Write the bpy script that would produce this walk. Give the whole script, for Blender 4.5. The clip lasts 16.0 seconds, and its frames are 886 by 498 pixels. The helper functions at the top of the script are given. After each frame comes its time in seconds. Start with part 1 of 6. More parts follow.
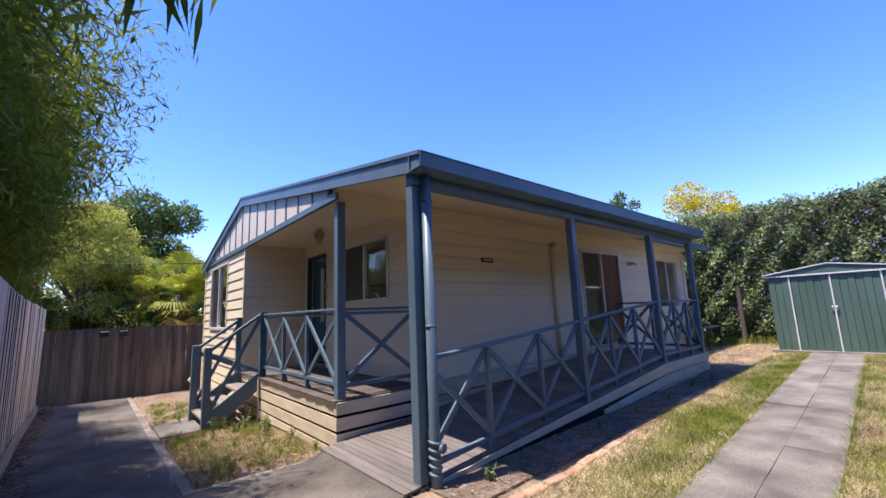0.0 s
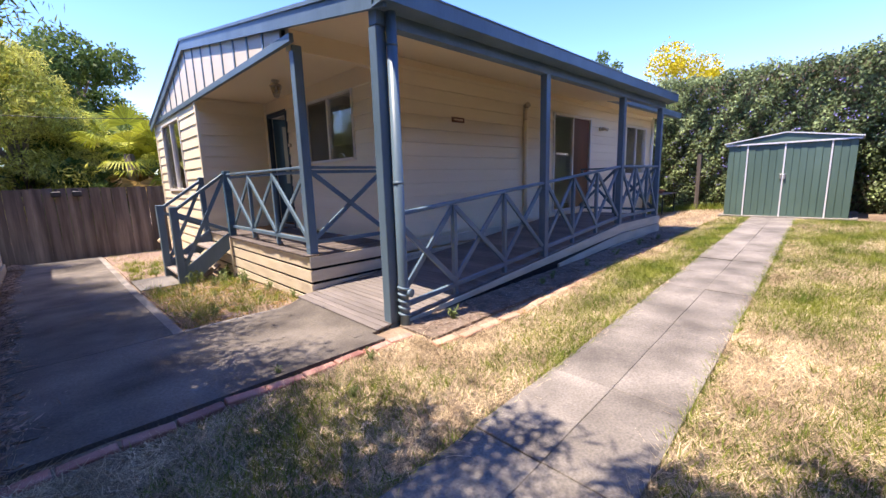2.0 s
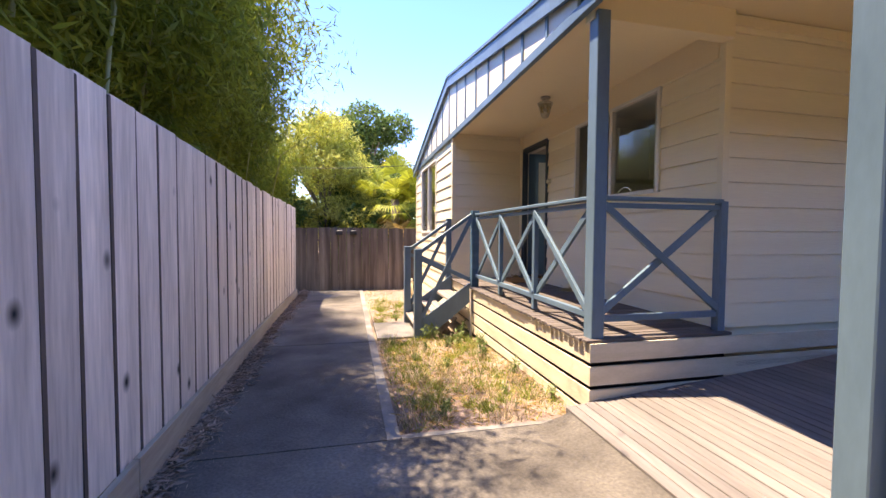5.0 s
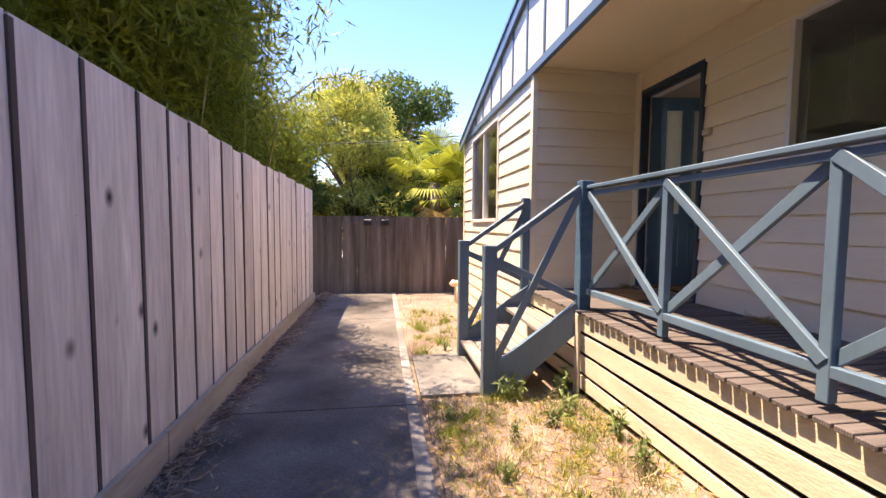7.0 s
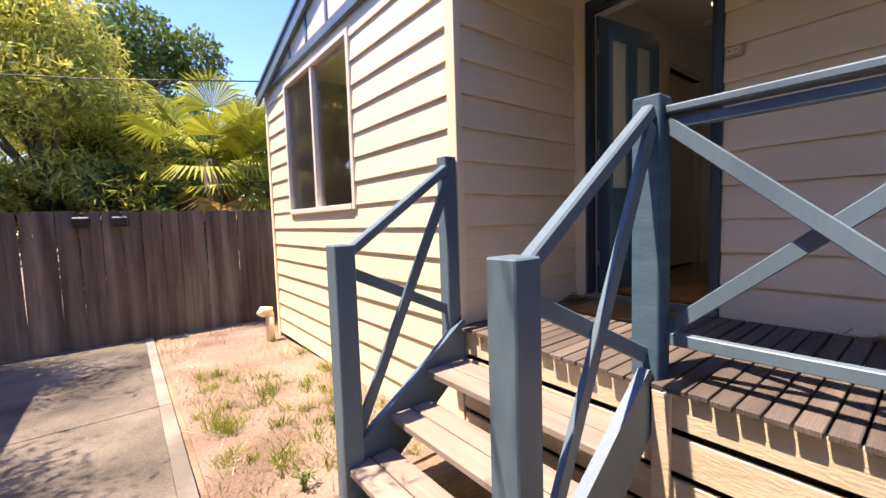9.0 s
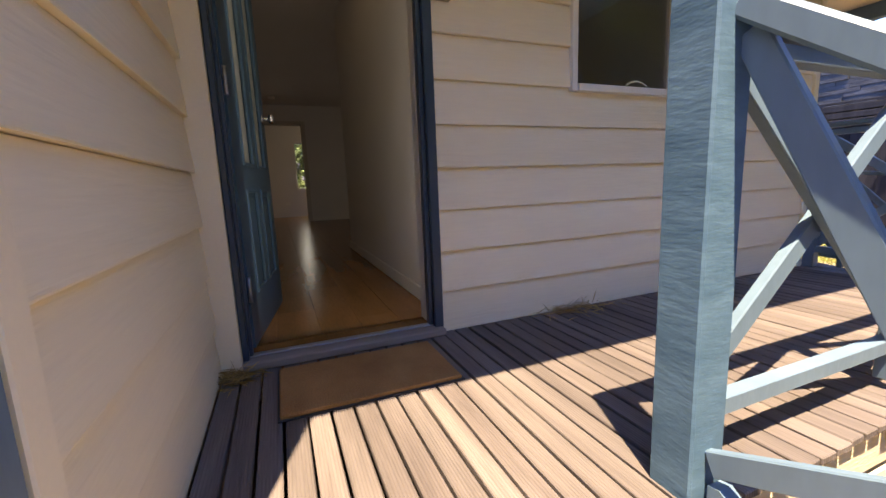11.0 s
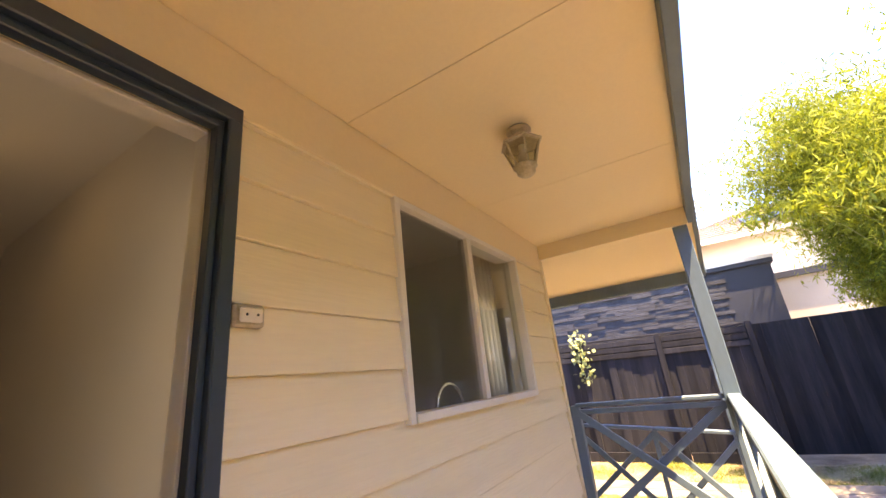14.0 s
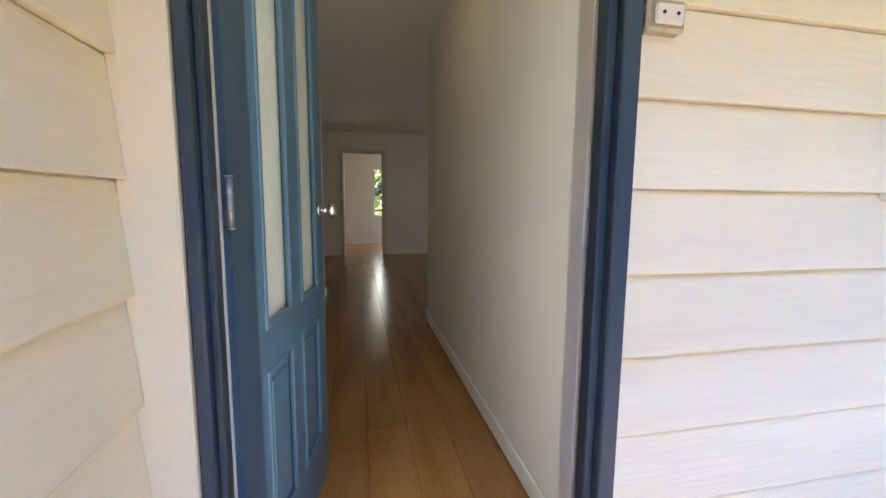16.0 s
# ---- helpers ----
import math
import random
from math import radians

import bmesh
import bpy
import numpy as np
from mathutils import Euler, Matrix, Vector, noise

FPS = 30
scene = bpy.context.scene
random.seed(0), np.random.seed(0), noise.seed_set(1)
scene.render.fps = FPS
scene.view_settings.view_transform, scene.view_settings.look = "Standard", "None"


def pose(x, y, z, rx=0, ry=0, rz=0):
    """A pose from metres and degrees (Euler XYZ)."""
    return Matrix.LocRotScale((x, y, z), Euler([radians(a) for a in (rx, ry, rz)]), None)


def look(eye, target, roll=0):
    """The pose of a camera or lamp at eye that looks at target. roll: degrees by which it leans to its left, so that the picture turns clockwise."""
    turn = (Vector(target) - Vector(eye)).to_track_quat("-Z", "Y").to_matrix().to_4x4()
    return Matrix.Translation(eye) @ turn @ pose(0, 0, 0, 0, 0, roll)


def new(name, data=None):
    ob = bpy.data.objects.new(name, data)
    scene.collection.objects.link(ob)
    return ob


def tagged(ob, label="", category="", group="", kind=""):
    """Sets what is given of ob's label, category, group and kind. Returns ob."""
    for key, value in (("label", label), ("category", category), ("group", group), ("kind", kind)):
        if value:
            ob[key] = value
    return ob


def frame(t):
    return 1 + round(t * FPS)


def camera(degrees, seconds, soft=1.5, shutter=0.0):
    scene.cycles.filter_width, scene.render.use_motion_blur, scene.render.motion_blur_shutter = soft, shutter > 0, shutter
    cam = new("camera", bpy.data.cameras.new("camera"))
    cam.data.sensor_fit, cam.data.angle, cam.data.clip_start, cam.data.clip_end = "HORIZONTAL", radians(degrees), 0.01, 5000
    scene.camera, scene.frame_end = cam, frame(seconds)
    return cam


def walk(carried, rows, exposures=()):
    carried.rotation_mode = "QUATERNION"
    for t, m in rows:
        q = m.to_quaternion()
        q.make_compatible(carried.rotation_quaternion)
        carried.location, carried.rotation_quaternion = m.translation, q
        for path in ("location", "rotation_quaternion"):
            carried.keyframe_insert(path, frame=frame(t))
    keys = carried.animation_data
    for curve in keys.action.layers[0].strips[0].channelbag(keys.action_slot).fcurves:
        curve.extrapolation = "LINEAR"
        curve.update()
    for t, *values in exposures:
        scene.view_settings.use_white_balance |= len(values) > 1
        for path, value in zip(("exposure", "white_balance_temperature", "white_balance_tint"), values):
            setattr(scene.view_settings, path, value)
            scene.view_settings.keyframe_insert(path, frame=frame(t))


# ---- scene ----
cam = camera(95.8, 16.0)
PATH = [
    (0, (-2.043, -2.711, 1.359), (-0.758, -1.21, 1.673), -2.4),
    (0.5, (-2.022, -2.731, 1.337), (-0.781, -1.168, 1.462), -2.7),
    (1, (-2.027, -2.746, 1.324), (-0.765, -1.197, 1.235), -1.9),
    (1.5, (-2.027, -2.745, 1.287), (-0.732, -1.24, 1.047), -1.7),
    (2, (-2.04, -2.742, 1.269), (-0.671, -1.325, 0.926), -1.7),
    (2.5, (-2.015, -2.738, 1.263), (-0.557, -1.425, 0.879), -1.1),
    (3, (-1.974, -2.648, 1.266), (-0.533, -1.304, 0.924), -0.1),
    (3.5, (-1.884, -2.358, 1.282), (-0.643, -0.812, 1.023), -0.0),
    (4, (-1.798, -1.988, 1.256), (-0.856, -0.234, 1.07), -0.3),
    (4.5, (-1.682, -1.462, 1.239), (-1.027, 0.424, 1.121), -0.1),
    (5, (-1.614, -0.888, 1.19), (-1.169, 1.06, 1.111), 0.4),
    (5.2, (-1.596, -0.679, 1.175), (-1.217, 1.283, 1.097), 0.5),
    (7.3, (-1.568, 1.687, 1.123), (-1.279, 3.662, 0.999), 0.5),
    (7.5, (-1.583, 1.936, 1.113), (-1.25, 3.904, 0.984), 0.1),
    (8, (-1.601, 2.582, 1.081), (-1.09, 4.511, 0.953), -0.4),
    (8.2, (-1.606, 2.815, 1.093), (-1.003, 4.717, 0.968), -0.8),
    (9.3, (-1.42, 4.0, 1.07), (0.06, 5.33, 0.90), -2.4),
    (10.3, (-0.896, 4.932, 1.053), (1.07, 5.16, 0.763), -4.2),
    (10.5, (-0.803, 5.024, 1.082), (1.174, 4.944, 0.789), -3.7),
    (11, (-0.522, 5.157, 1.144), (1.311, 4.419, 0.832), -2.3),
    (11.5, (-0.301, 5.182, 1.279), (1.312, 4.046, 0.951), -0.4),
    (12, (-0.115, 5.193, 1.375), (1.254, 3.764, 1.089), 0.3),
    (12.5, (0.006, 5.16, 1.477), (1.19, 3.561, 1.272), 0.6),
    (13, (0.148, 5.076, 1.582), (1.179, 3.362, 1.552), 0.1),
    (13.5, (0.163, 5.075, 1.679), (1.115, 3.343, 1.988), -2.1),
    (14, (0.154, 5.086, 1.72), (1.112, 3.45, 2.356), -6.4),
    (14.5, (0.137, 5.084, 1.725), (1.508, 3.761, 2.333), -6.8),
    (15, (0.139, 5.096, 1.692), (1.905, 4.231, 2.056), -2.8),
    (15.5, (0.172, 5.083, 1.64), (2.091, 4.517, 1.641), -0.4),
    (16, (0.407, 5.058, 1.572), (2.35, 4.646, 1.338), 0.5),
]
EXPOSURES = [(0.0, 2.05, 6800, 16), (1.5, 2.45, 7200, 18), (2.5, 2.6, 7300, 19), (3.5, 2.45, 7500, 17), (4.5, 2.97, 8400, 18), (5.0, 3.1, 8600, 17), (8.0, 2.82, 8500, 22), (10.3, 2.6, 7900, 20), (11.0, 3.45, 9000, 16), (12.0, 4.2, 15500, 31), (12.5, 4.3, 16500, 31), (14.0, 4.3, 14500, 20), (14.5, 4.4, 15000, 20), (15.0, 4.75, 8700, 10), (16.0, 5.3, 7600, 5)]
walk(cam, [(t, look(eye, target, roll)) for t, eye, target, roll in PATH], EXPOSURES)

# ---- light ----
SUN_WAY = Vector((-0.325, 0.13, 1.0)).normalized()          # towards the sun
world = bpy.data.worlds.new("sky")
scene.world = world
world.use_nodes = True
wn = world.node_tree.nodes
sky = wn.new("ShaderNodeTexSky")
sky.sky_type = "NISHITA"
sky.sun_disc = False
sky.sun_elevation = math.asin(SUN_WAY.z)
sky.sun_rotation = math.atan2(SUN_WAY.x, SUN_WAY.y)
sky.air_density, sky.dust_density, sky.ozone_density = 1.0, 0.1, 5.0
hue = wn.new("ShaderNodeHueSaturation")
hue.inputs["Hue"].default_value, hue.inputs["Saturation"].default_value = 0.518, 1.25
world.node_tree.links.new(sky.outputs[0], hue.inputs["Color"])
world.node_tree.links.new(hue.outputs[0], wn["Background"].inputs[0])
wn["Background"].inputs[1].default_value = 0.096
sun = new("sun", bpy.data.lights.new("sun", "SUN"))
sun.data.energy, sun.data.angle, sun.data.color = 2.08, radians(0.55), (1.0, 0.95, 0.87)
sun.matrix_world = look(SUN_WAY * 40, (0, 0, 0))


# ---- materials ----
def mat(name, a, b, scale=4.0, rough=0.6, bump=0.15, bscale=60.0, metal=0.0, vary=0.0, island=0.0, stretch=(1, 1, 1), fine=0.25, spec=0.5, trans=0.0, depth=0.004, coat=0.0, knots=0.0, ribs=None):
    """Two colours mixed by a broad noise, broken by a fine one; vary: by object, island: by loose piece."""
    m = bpy.data.materials.new(name)
    m.use_nodes = True
    t = m.node_tree
    n, ln = t.nodes, t.links.new
    p = n["Principled BSDF"]
    geo = n.new("ShaderNodeNewGeometry")
    mp = n.new("ShaderNodeMapping")
    mp.inputs["Scale"].default_value = stretch
    ln(geo.outputs["Position"], mp.inputs[0])
    n1, n2 = n.new("ShaderNodeTexNoise"), n.new("ShaderNodeTexNoise")
    n1.inputs["Scale"].default_value, n1.inputs["Detail"].default_value = scale, 5
    n2.inputs["Scale"].default_value, n2.inputs["Detail"].default_value = bscale, 4
    ln(mp.outputs[0], n1.inputs["Vector"])
    ln(mp.outputs[0], n2.inputs["Vector"])
    r = n.new("ShaderNodeValToRGB")
    r.color_ramp.elements[0].position, r.color_ramp.elements[1].position = 0.32, 0.68
    r.color_ramp.elements[0].color, r.color_ramp.elements[1].color = (*a, 1), (*b, 1)
    ln(n1.outputs[0], r.inputs[0])
    val = n.new("ShaderNodeMath")
    val.operation = "MULTIPLY_ADD"
    val.inputs[1].default_value, val.inputs[2].default_value = 2 * fine, 1 - fine
    ln(n2.outputs[0], val.inputs[0])
    last = val.outputs[0]
    for amount, node, out in ((vary, "ShaderNodeObjectInfo", "Random"), (island, "ShaderNodeNewGeometry", "Random Per Island")):
        if amount:
            q = n.new(node)
            k = n.new("ShaderNodeMath")
            k.operation = "MULTIPLY_ADD"
            k.inputs[1].default_value, k.inputs[2].default_value = 2 * amount, 1 - amount
            ln(q.outputs[out], k.inputs[0])
            x = n.new("ShaderNodeMath")
            x.operation = "MULTIPLY"
            ln(k.outputs[0], x.inputs[0])
            ln(last, x.inputs[1])
            last = x.outputs[0]
    if knots:
        vo = n.new("ShaderNodeTexVoronoi")
        vo.inputs["Scale"].default_value = 4.2
        mk = n.new("ShaderNodeMapping")
        mk.inputs["Scale"].default_value = (1, 1, 0.7)
        ln(geo.outputs["Position"], mk.inputs[0])
        ln(mk.outputs[0], vo.inputs["Vector"])
        kr = n.new("ShaderNodeMapRange")
        kr.inputs["From Min"].default_value, kr.inputs["From Max"].default_value = 0.03, 0.16
        kr.inputs["To Min"].default_value, kr.inputs["To Max"].default_value = 1 - knots, 1.0
        ln(vo.outputs["Distance"], kr.inputs["Value"])
        x = n.new("ShaderNodeMath")
        x.operation = "MULTIPLY"
        ln(kr.outputs[0], x.inputs[0])
        ln(last, x.inputs[1])
        last = x.outputs[0]
    h = n.new("ShaderNodeHueSaturation")
    ln(r.outputs[0], h.inputs["Color"])
    ln(last, h.inputs["Value"])
    ln(h.outputs[0], p.inputs["Base Color"])
    p.inputs["Roughness"].default_value, p.inputs["Metallic"].default_value = rough, metal
    p.inputs["Specular IOR Level"].default_value = spec
    p.inputs["Coat Weight"].default_value = coat
    if trans:
        p.inputs["Transmission Weight"].default_value = trans
    if bump:
        bp = n.new("ShaderNodeBump")
        bp.inputs["Strength"].default_value, bp.inputs["Distance"].default_value = bump, depth
        ln(n2.outputs[0], bp.inputs["Height"])
        ln(bp.outputs[0], p.inputs["Normal"])
        if ribs:
            axis, pitch, strength = ribs
            wv = n.new("ShaderNodeTexWave")
            wv.bands_direction = axis
            wv.inputs["Scale"].default_value = 0.314 / pitch
            ln(geo.outputs["Position"], wv.inputs["Vector"])
            b2 = n.new("ShaderNodeBump")
            b2.inputs["Strength"].default_value, b2.inputs["Distance"].default_value = strength, 0.002
            ln(wv.outputs["Fac"], b2.inputs["Height"])
            ln(bp.outputs[0], b2.inputs["Normal"])
            ln(b2.outputs[0], p.inputs["Normal"])
    return m


def leafy(name, a, b, island=0.35, scale=0.9, glow=0.45):
    """Leaves: two greens by a broad noise, uneven leaf by leaf, with light passing through."""
    m = mat(name, a, b, scale=scale, rough=0.55, bump=0, island=island, fine=0.1, spec=0.18)
    t = m.node_tree
    n, ln = t.nodes, t.links.new
    p, out = n["Principled BSDF"], n["Material Output"]
    tr = n.new("ShaderNodeBsdfTranslucent")
    mix = n.new("ShaderNodeMixShader")
    mix.inputs[0].default_value = glow
    ln(p.inputs["Base Color"].links[0].from_socket, tr.inputs[0])
    ln(p.outputs[0], mix.inputs[1])
    ln(tr.outputs[0], mix.inputs[2])
    ln(mix.outputs[0], out.inputs[0])
    return m


def glass(name, tint=(0.9, 0.93, 0.92)):
    m = bpy.data.materials.new(name)
    m.use_nodes = True
    t = m.node_tree
    n, ln = t.nodes, t.links.new
    out = n["Material Output"]
    n.remove(n["Principled BSDF"])
    tr, gl, mix, fr = n.new("ShaderNodeBsdfTransparent"), n.new("ShaderNodeBsdfGlossy"), n.new("ShaderNodeMixShader"), n.new("ShaderNodeLayerWeight")
    tr.inputs[0].default_value = (*tint, 1)
    gl.inputs["Roughness"].default_value = 0.0
    fr.inputs[0].default_value = 0.5
    rise, gloss = n.new("ShaderNodeMath"), n.new("ShaderNodeMath")
    rise.operation, gloss.operation = "POWER", "MULTIPLY_ADD"
    rise.inputs[1].default_value = 5.0
    gloss.inputs[1].default_value, gloss.inputs[2].default_value = 0.95, 0.045
    ln(fr.outputs["Facing"], rise.inputs[0])
    ln(rise.outputs[0], gloss.inputs[0])
    ln(gloss.outputs[0], mix.inputs[0])
    ln(tr.outputs[0], mix.inputs[1])
    ln(gl.outputs[0], mix.inputs[2])
    ln(mix.outputs[0], out.inputs[0])
    return m


M_CREAM = mat("cream_board_paint", (0.79, 0.67, 0.455), (0.845, 0.73, 0.51), scale=1.5, rough=0.5, bump=0.45, bscale=30, vary=0.02, stretch=(0.22, 0.22, 3.2), fine=0.06, depth=0.004)
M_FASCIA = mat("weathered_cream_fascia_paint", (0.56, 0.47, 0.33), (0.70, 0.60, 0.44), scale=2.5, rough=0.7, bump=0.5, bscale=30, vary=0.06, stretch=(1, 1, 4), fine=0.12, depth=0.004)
M_CREAMFLAT = mat("cream_paint", (0.79, 0.67, 0.455), (0.845, 0.73, 0.51), scale=1.2, rough=0.55, bump=0.05, bscale=90, fine=0.04)
M_SOFFIT = mat("soffit_paint", (0.79, 0.64, 0.405), (0.83, 0.68, 0.44), scale=0.7, rough=0.6, bump=0.03, bscale=60, fine=0.04)
M_PANEL = mat("gable_panel_paint", (0.72, 0.63, 0.50), (0.76, 0.68, 0.56), scale=1.0, rough=0.55, bump=0.05, bscale=80, fine=0.05)
M_BLUE = mat("blue_grey_paint", (0.088, 0.14, 0.182), (0.125, 0.19, 0.24), scale=3.0, rough=0.42, spec=0.38, bump=0.25, bscale=45, vary=0.06, stretch=(1, 1, 0.3), fine=0.12, depth=0.003)
M_BLUEROUGH = mat("blue_paint_sawn_timber", (0.045, 0.098, 0.145), (0.08, 0.15, 0.205), scale=6.0, rough=0.62, spec=0.25, bump=0.35, bscale=40, stretch=(0.8, 0.8, 2.2), fine=0.14, depth=0.003, knots=0.35, ribs=("Z", 0.008, 0.02))
for saw in M_BLUEROUGH.node_tree.nodes:
    if saw.type == "TEX_WAVE":
        saw.inputs["Distortion"].default_value, saw.inputs["Detail"].default_value, saw.inputs["Detail Scale"].default_value = 10.0, 5.0, 0.5
M_BLUEDOOR = mat("blue_door_paint", (0.045, 0.098, 0.148), (0.06, 0.122, 0.178), scale=2.0, rough=0.32, bump=0.06, bscale=70, fine=0.06)
M_FRAME = mat("dark_blue_frame_paint", (0.026, 0.045, 0.066), (0.036, 0.058, 0.082), scale=2.0, rough=0.35, bump=0.06, bscale=70, fine=0.06)
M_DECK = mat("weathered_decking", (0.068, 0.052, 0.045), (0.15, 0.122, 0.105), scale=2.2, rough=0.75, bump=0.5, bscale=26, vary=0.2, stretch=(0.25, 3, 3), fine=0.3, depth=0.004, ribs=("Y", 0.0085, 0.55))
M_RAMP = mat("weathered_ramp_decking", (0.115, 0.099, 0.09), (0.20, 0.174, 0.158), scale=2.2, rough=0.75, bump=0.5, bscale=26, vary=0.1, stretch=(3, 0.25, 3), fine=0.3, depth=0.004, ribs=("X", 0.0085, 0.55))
M_TREAD = mat("grey_weathered_tread", (0.20, 0.165, 0.14), (0.30, 0.25, 0.21), scale=3, rough=0.75, bump=0.5, bscale=26, vary=0.1, stretch=(3, 0.25, 3), fine=0.25)
M_FENCE = mat("grey_paling_timber", (0.55, 0.465, 0.39), (0.74, 0.645, 0.55), scale=3.2, rough=0.85, bump=0.6, bscale=20, vary=0.14, stretch=(2.5, 2.5, 0.22), fine=0.36, depth=0.004, knots=1.0)
M_SOIL = mat("reddish_bare_soil", (0.175, 0.113, 0.085), (0.31, 0.22, 0.17), scale=2.2, rough=0.95, bump=1.0, bscale=50, fine=0.45, depth=0.02)
# dark brown that paints the shadow line at each paling lap
M_LAPSHADE = mat("lap_shadow_brown", (0.055, 0.04, 0.032), (0.11, 0.082, 0.065), scale=3, rough=0.9, bump=0.5, bscale=20, stretch=(2.5, 2.5, 0.25), fine=0.3)
M_PLINTH = mat("plinth_timber", (0.30, 0.245, 0.18), (0.43, 0.36, 0.27), scale=2.4, rough=0.85, bump=0.5, bscale=20, stretch=(2.5, 0.25, 2.5), fine=0.28)
M_BACKFENCE = mat("brown_paling_timber", (0.07, 0.054, 0.042), (0.20, 0.162, 0.13), scale=3.0, rough=0.85, bump=0.6, bscale=20, vary=0.25, stretch=(2.5, 2.5, 0.2), fine=0.3)
M_DARKFENCE = mat("charcoal_fence_stain", (0.012, 0.013, 0.017), (0.028, 0.028, 0.033), scale=3.0, rough=0.8, spec=0.2, bump=0.6, bscale=18, vary=0.3, stretch=(2.5, 2.5, 0.25), fine=0.3)
# stained concrete, with the drive's shade also put into its dark grey
M_CONC = mat("grey_concrete", (0.045, 0.037, 0.03), (0.175, 0.152, 0.125), scale=1.5, rough=0.88, bump=0.9, bscale=60, vary=0.05, fine=0.6, depth=0.006)
M_CONCEDGE = mat("pale_concrete", (0.13, 0.117, 0.1), (0.29, 0.262, 0.23), scale=2, rough=0.85, bump=0.5, bscale=80, fine=0.3)
M_PATH = mat("path_slab_concrete", (0.1, 0.088, 0.075), (0.235, 0.21, 0.18), scale=2.4, rough=0.88, bump=0.9, bscale=75, vary=0.12, fine=0.65, depth=0.005)
# the drive's concrete in a lighter colour that holds the sunlight
M_STEP = mat("sunlit_concrete", (0.11, 0.099, 0.085), (0.225, 0.205, 0.18), scale=2.4, rough=0.85, bump=0.7, bscale=95, fine=0.5, depth=0.005)
M_BRICK = mat("red_brick", (0.34, 0.13, 0.10), (0.50, 0.26, 0.20), scale=5, rough=0.85, bump=0.5, bscale=60, vary=0.3, fine=0.25)
M_BRICKPALE = mat("dusty_pink_brick", (0.42, 0.2, 0.13), (0.56, 0.34, 0.24), scale=5, rough=0.9, bump=0.5, bscale=60, vary=0.2, fine=0.25)
M_LAWN = mat("dry_lawn_soil", (0.13, 0.088, 0.058), (0.33, 0.24, 0.16), scale=2.2, rough=0.95, bump=1.0, bscale=45, fine=0.45, depth=0.02)
M_MULCH = mat("dark_mulch", (0.1, 0.072, 0.052), (0.22, 0.168, 0.125), scale=6, rough=0.95, bump=1.0, bscale=60, island=0.4, fine=0.5, depth=0.02)
M_WHITE = mat("white_frame_paint", (0.68, 0.64, 0.56), (0.75, 0.71, 0.63), scale=3, rough=0.35, bump=0.04, bscale=90, fine=0.04)
M_INWALL = mat("interior_wall_paint", (0.66, 0.61, 0.55), (0.70, 0.65, 0.59), scale=1, rough=0.55, bump=0.04, bscale=120, fine=0.03)
M_INCEIL = mat("interior_ceiling_paint", (0.66, 0.62, 0.56), (0.69, 0.65, 0.60), scale=1, rough=0.7, bump=0.03, bscale=120, fine=0.03)
M_FLOOR = mat("brown_floor_laminate", (0.235, 0.092, 0.02), (0.35, 0.15, 0.042), scale=2.2, rough=0.24, bump=0.05, bscale=30, vary=0.1, island=0.08, spec=0.4, stretch=(0.6, 3.5, 1), fine=0.3)
M_CHROME = mat("chrome", (0.70, 0.70, 0.72), (0.76, 0.76, 0.78), scale=5, rough=0.14, bump=0.0, metal=1.0, fine=0.03)
M_GALV = mat("dull_metal", (0.42, 0.43, 0.44), (0.52, 0.53, 0.54), scale=8, rough=0.4, bump=0.1, metal=0.9, fine=0.1)
M_LAMP = mat("aged_cream_metal", (0.40, 0.33, 0.22), (0.54, 0.46, 0.33), scale=30, rough=0.45, bump=0.2, bscale=120, fine=0.2)
M_SHEDGREEN = mat("green_steel_sheet", (0.072, 0.125, 0.096), (0.09, 0.15, 0.118), scale=1.2, rough=0.45, bump=0.03, bscale=40, vary=0.06, fine=0.08)
M_SHEDTRIM = mat("pale_steel_trim", (0.62, 0.62, 0.60), (0.70, 0.70, 0.68), scale=2, rough=0.4, bump=0.03, fine=0.06)
M_ROOF = mat("grey_roof_steel", (0.30, 0.32, 0.33), (0.37, 0.39, 0.40), scale=1.2, rough=0.45, bump=0.03, metal=0.2, fine=0.1)
M_COIR = mat("brown_coir", (0.28, 0.125, 0.032), (0.4, 0.195, 0.06), scale=6, rough=0.98, bump=1.0, bscale=180, fine=0.5, depth=0.006)
# black plastic; also the painted shade under the deck and ramp
M_BLACK = mat("black_plastic_and_shade", (0.012, 0.012, 0.013), (0.022, 0.022, 0.022), scale=10, rough=0.5, bump=0.1, fine=0.15)
M_BROWNSIGN = mat("brown_plaque", (0.13, 0.06, 0.035), (0.22, 0.11, 0.07), scale=14, rough=0.6, bump=0.3, fine=0.2)
M_REDDOOR = mat("red_brown_timber", (0.12, 0.034, 0.018), (0.18, 0.054, 0.028), scale=2, rough=0.4, bump=0.1, stretch=(2, 2, 0.3), fine=0.15)
M_TERRA = mat("terracotta", (0.42, 0.15, 0.08), (0.52, 0.22, 0.13), scale=9, rough=0.8, bump=0.2, fine=0.15)
M_CURTAIN = mat("grey_curtain", (0.48, 0.46, 0.44), (0.56, 0.54, 0.52), scale=5, rough=0.9, bump=0.2, fine=0.1)
M_CABINET = mat("cream_cabinet", (0.52, 0.46, 0.37), (0.58, 0.52, 0.43), scale=2, rough=0.45, bump=0.03, fine=0.05)
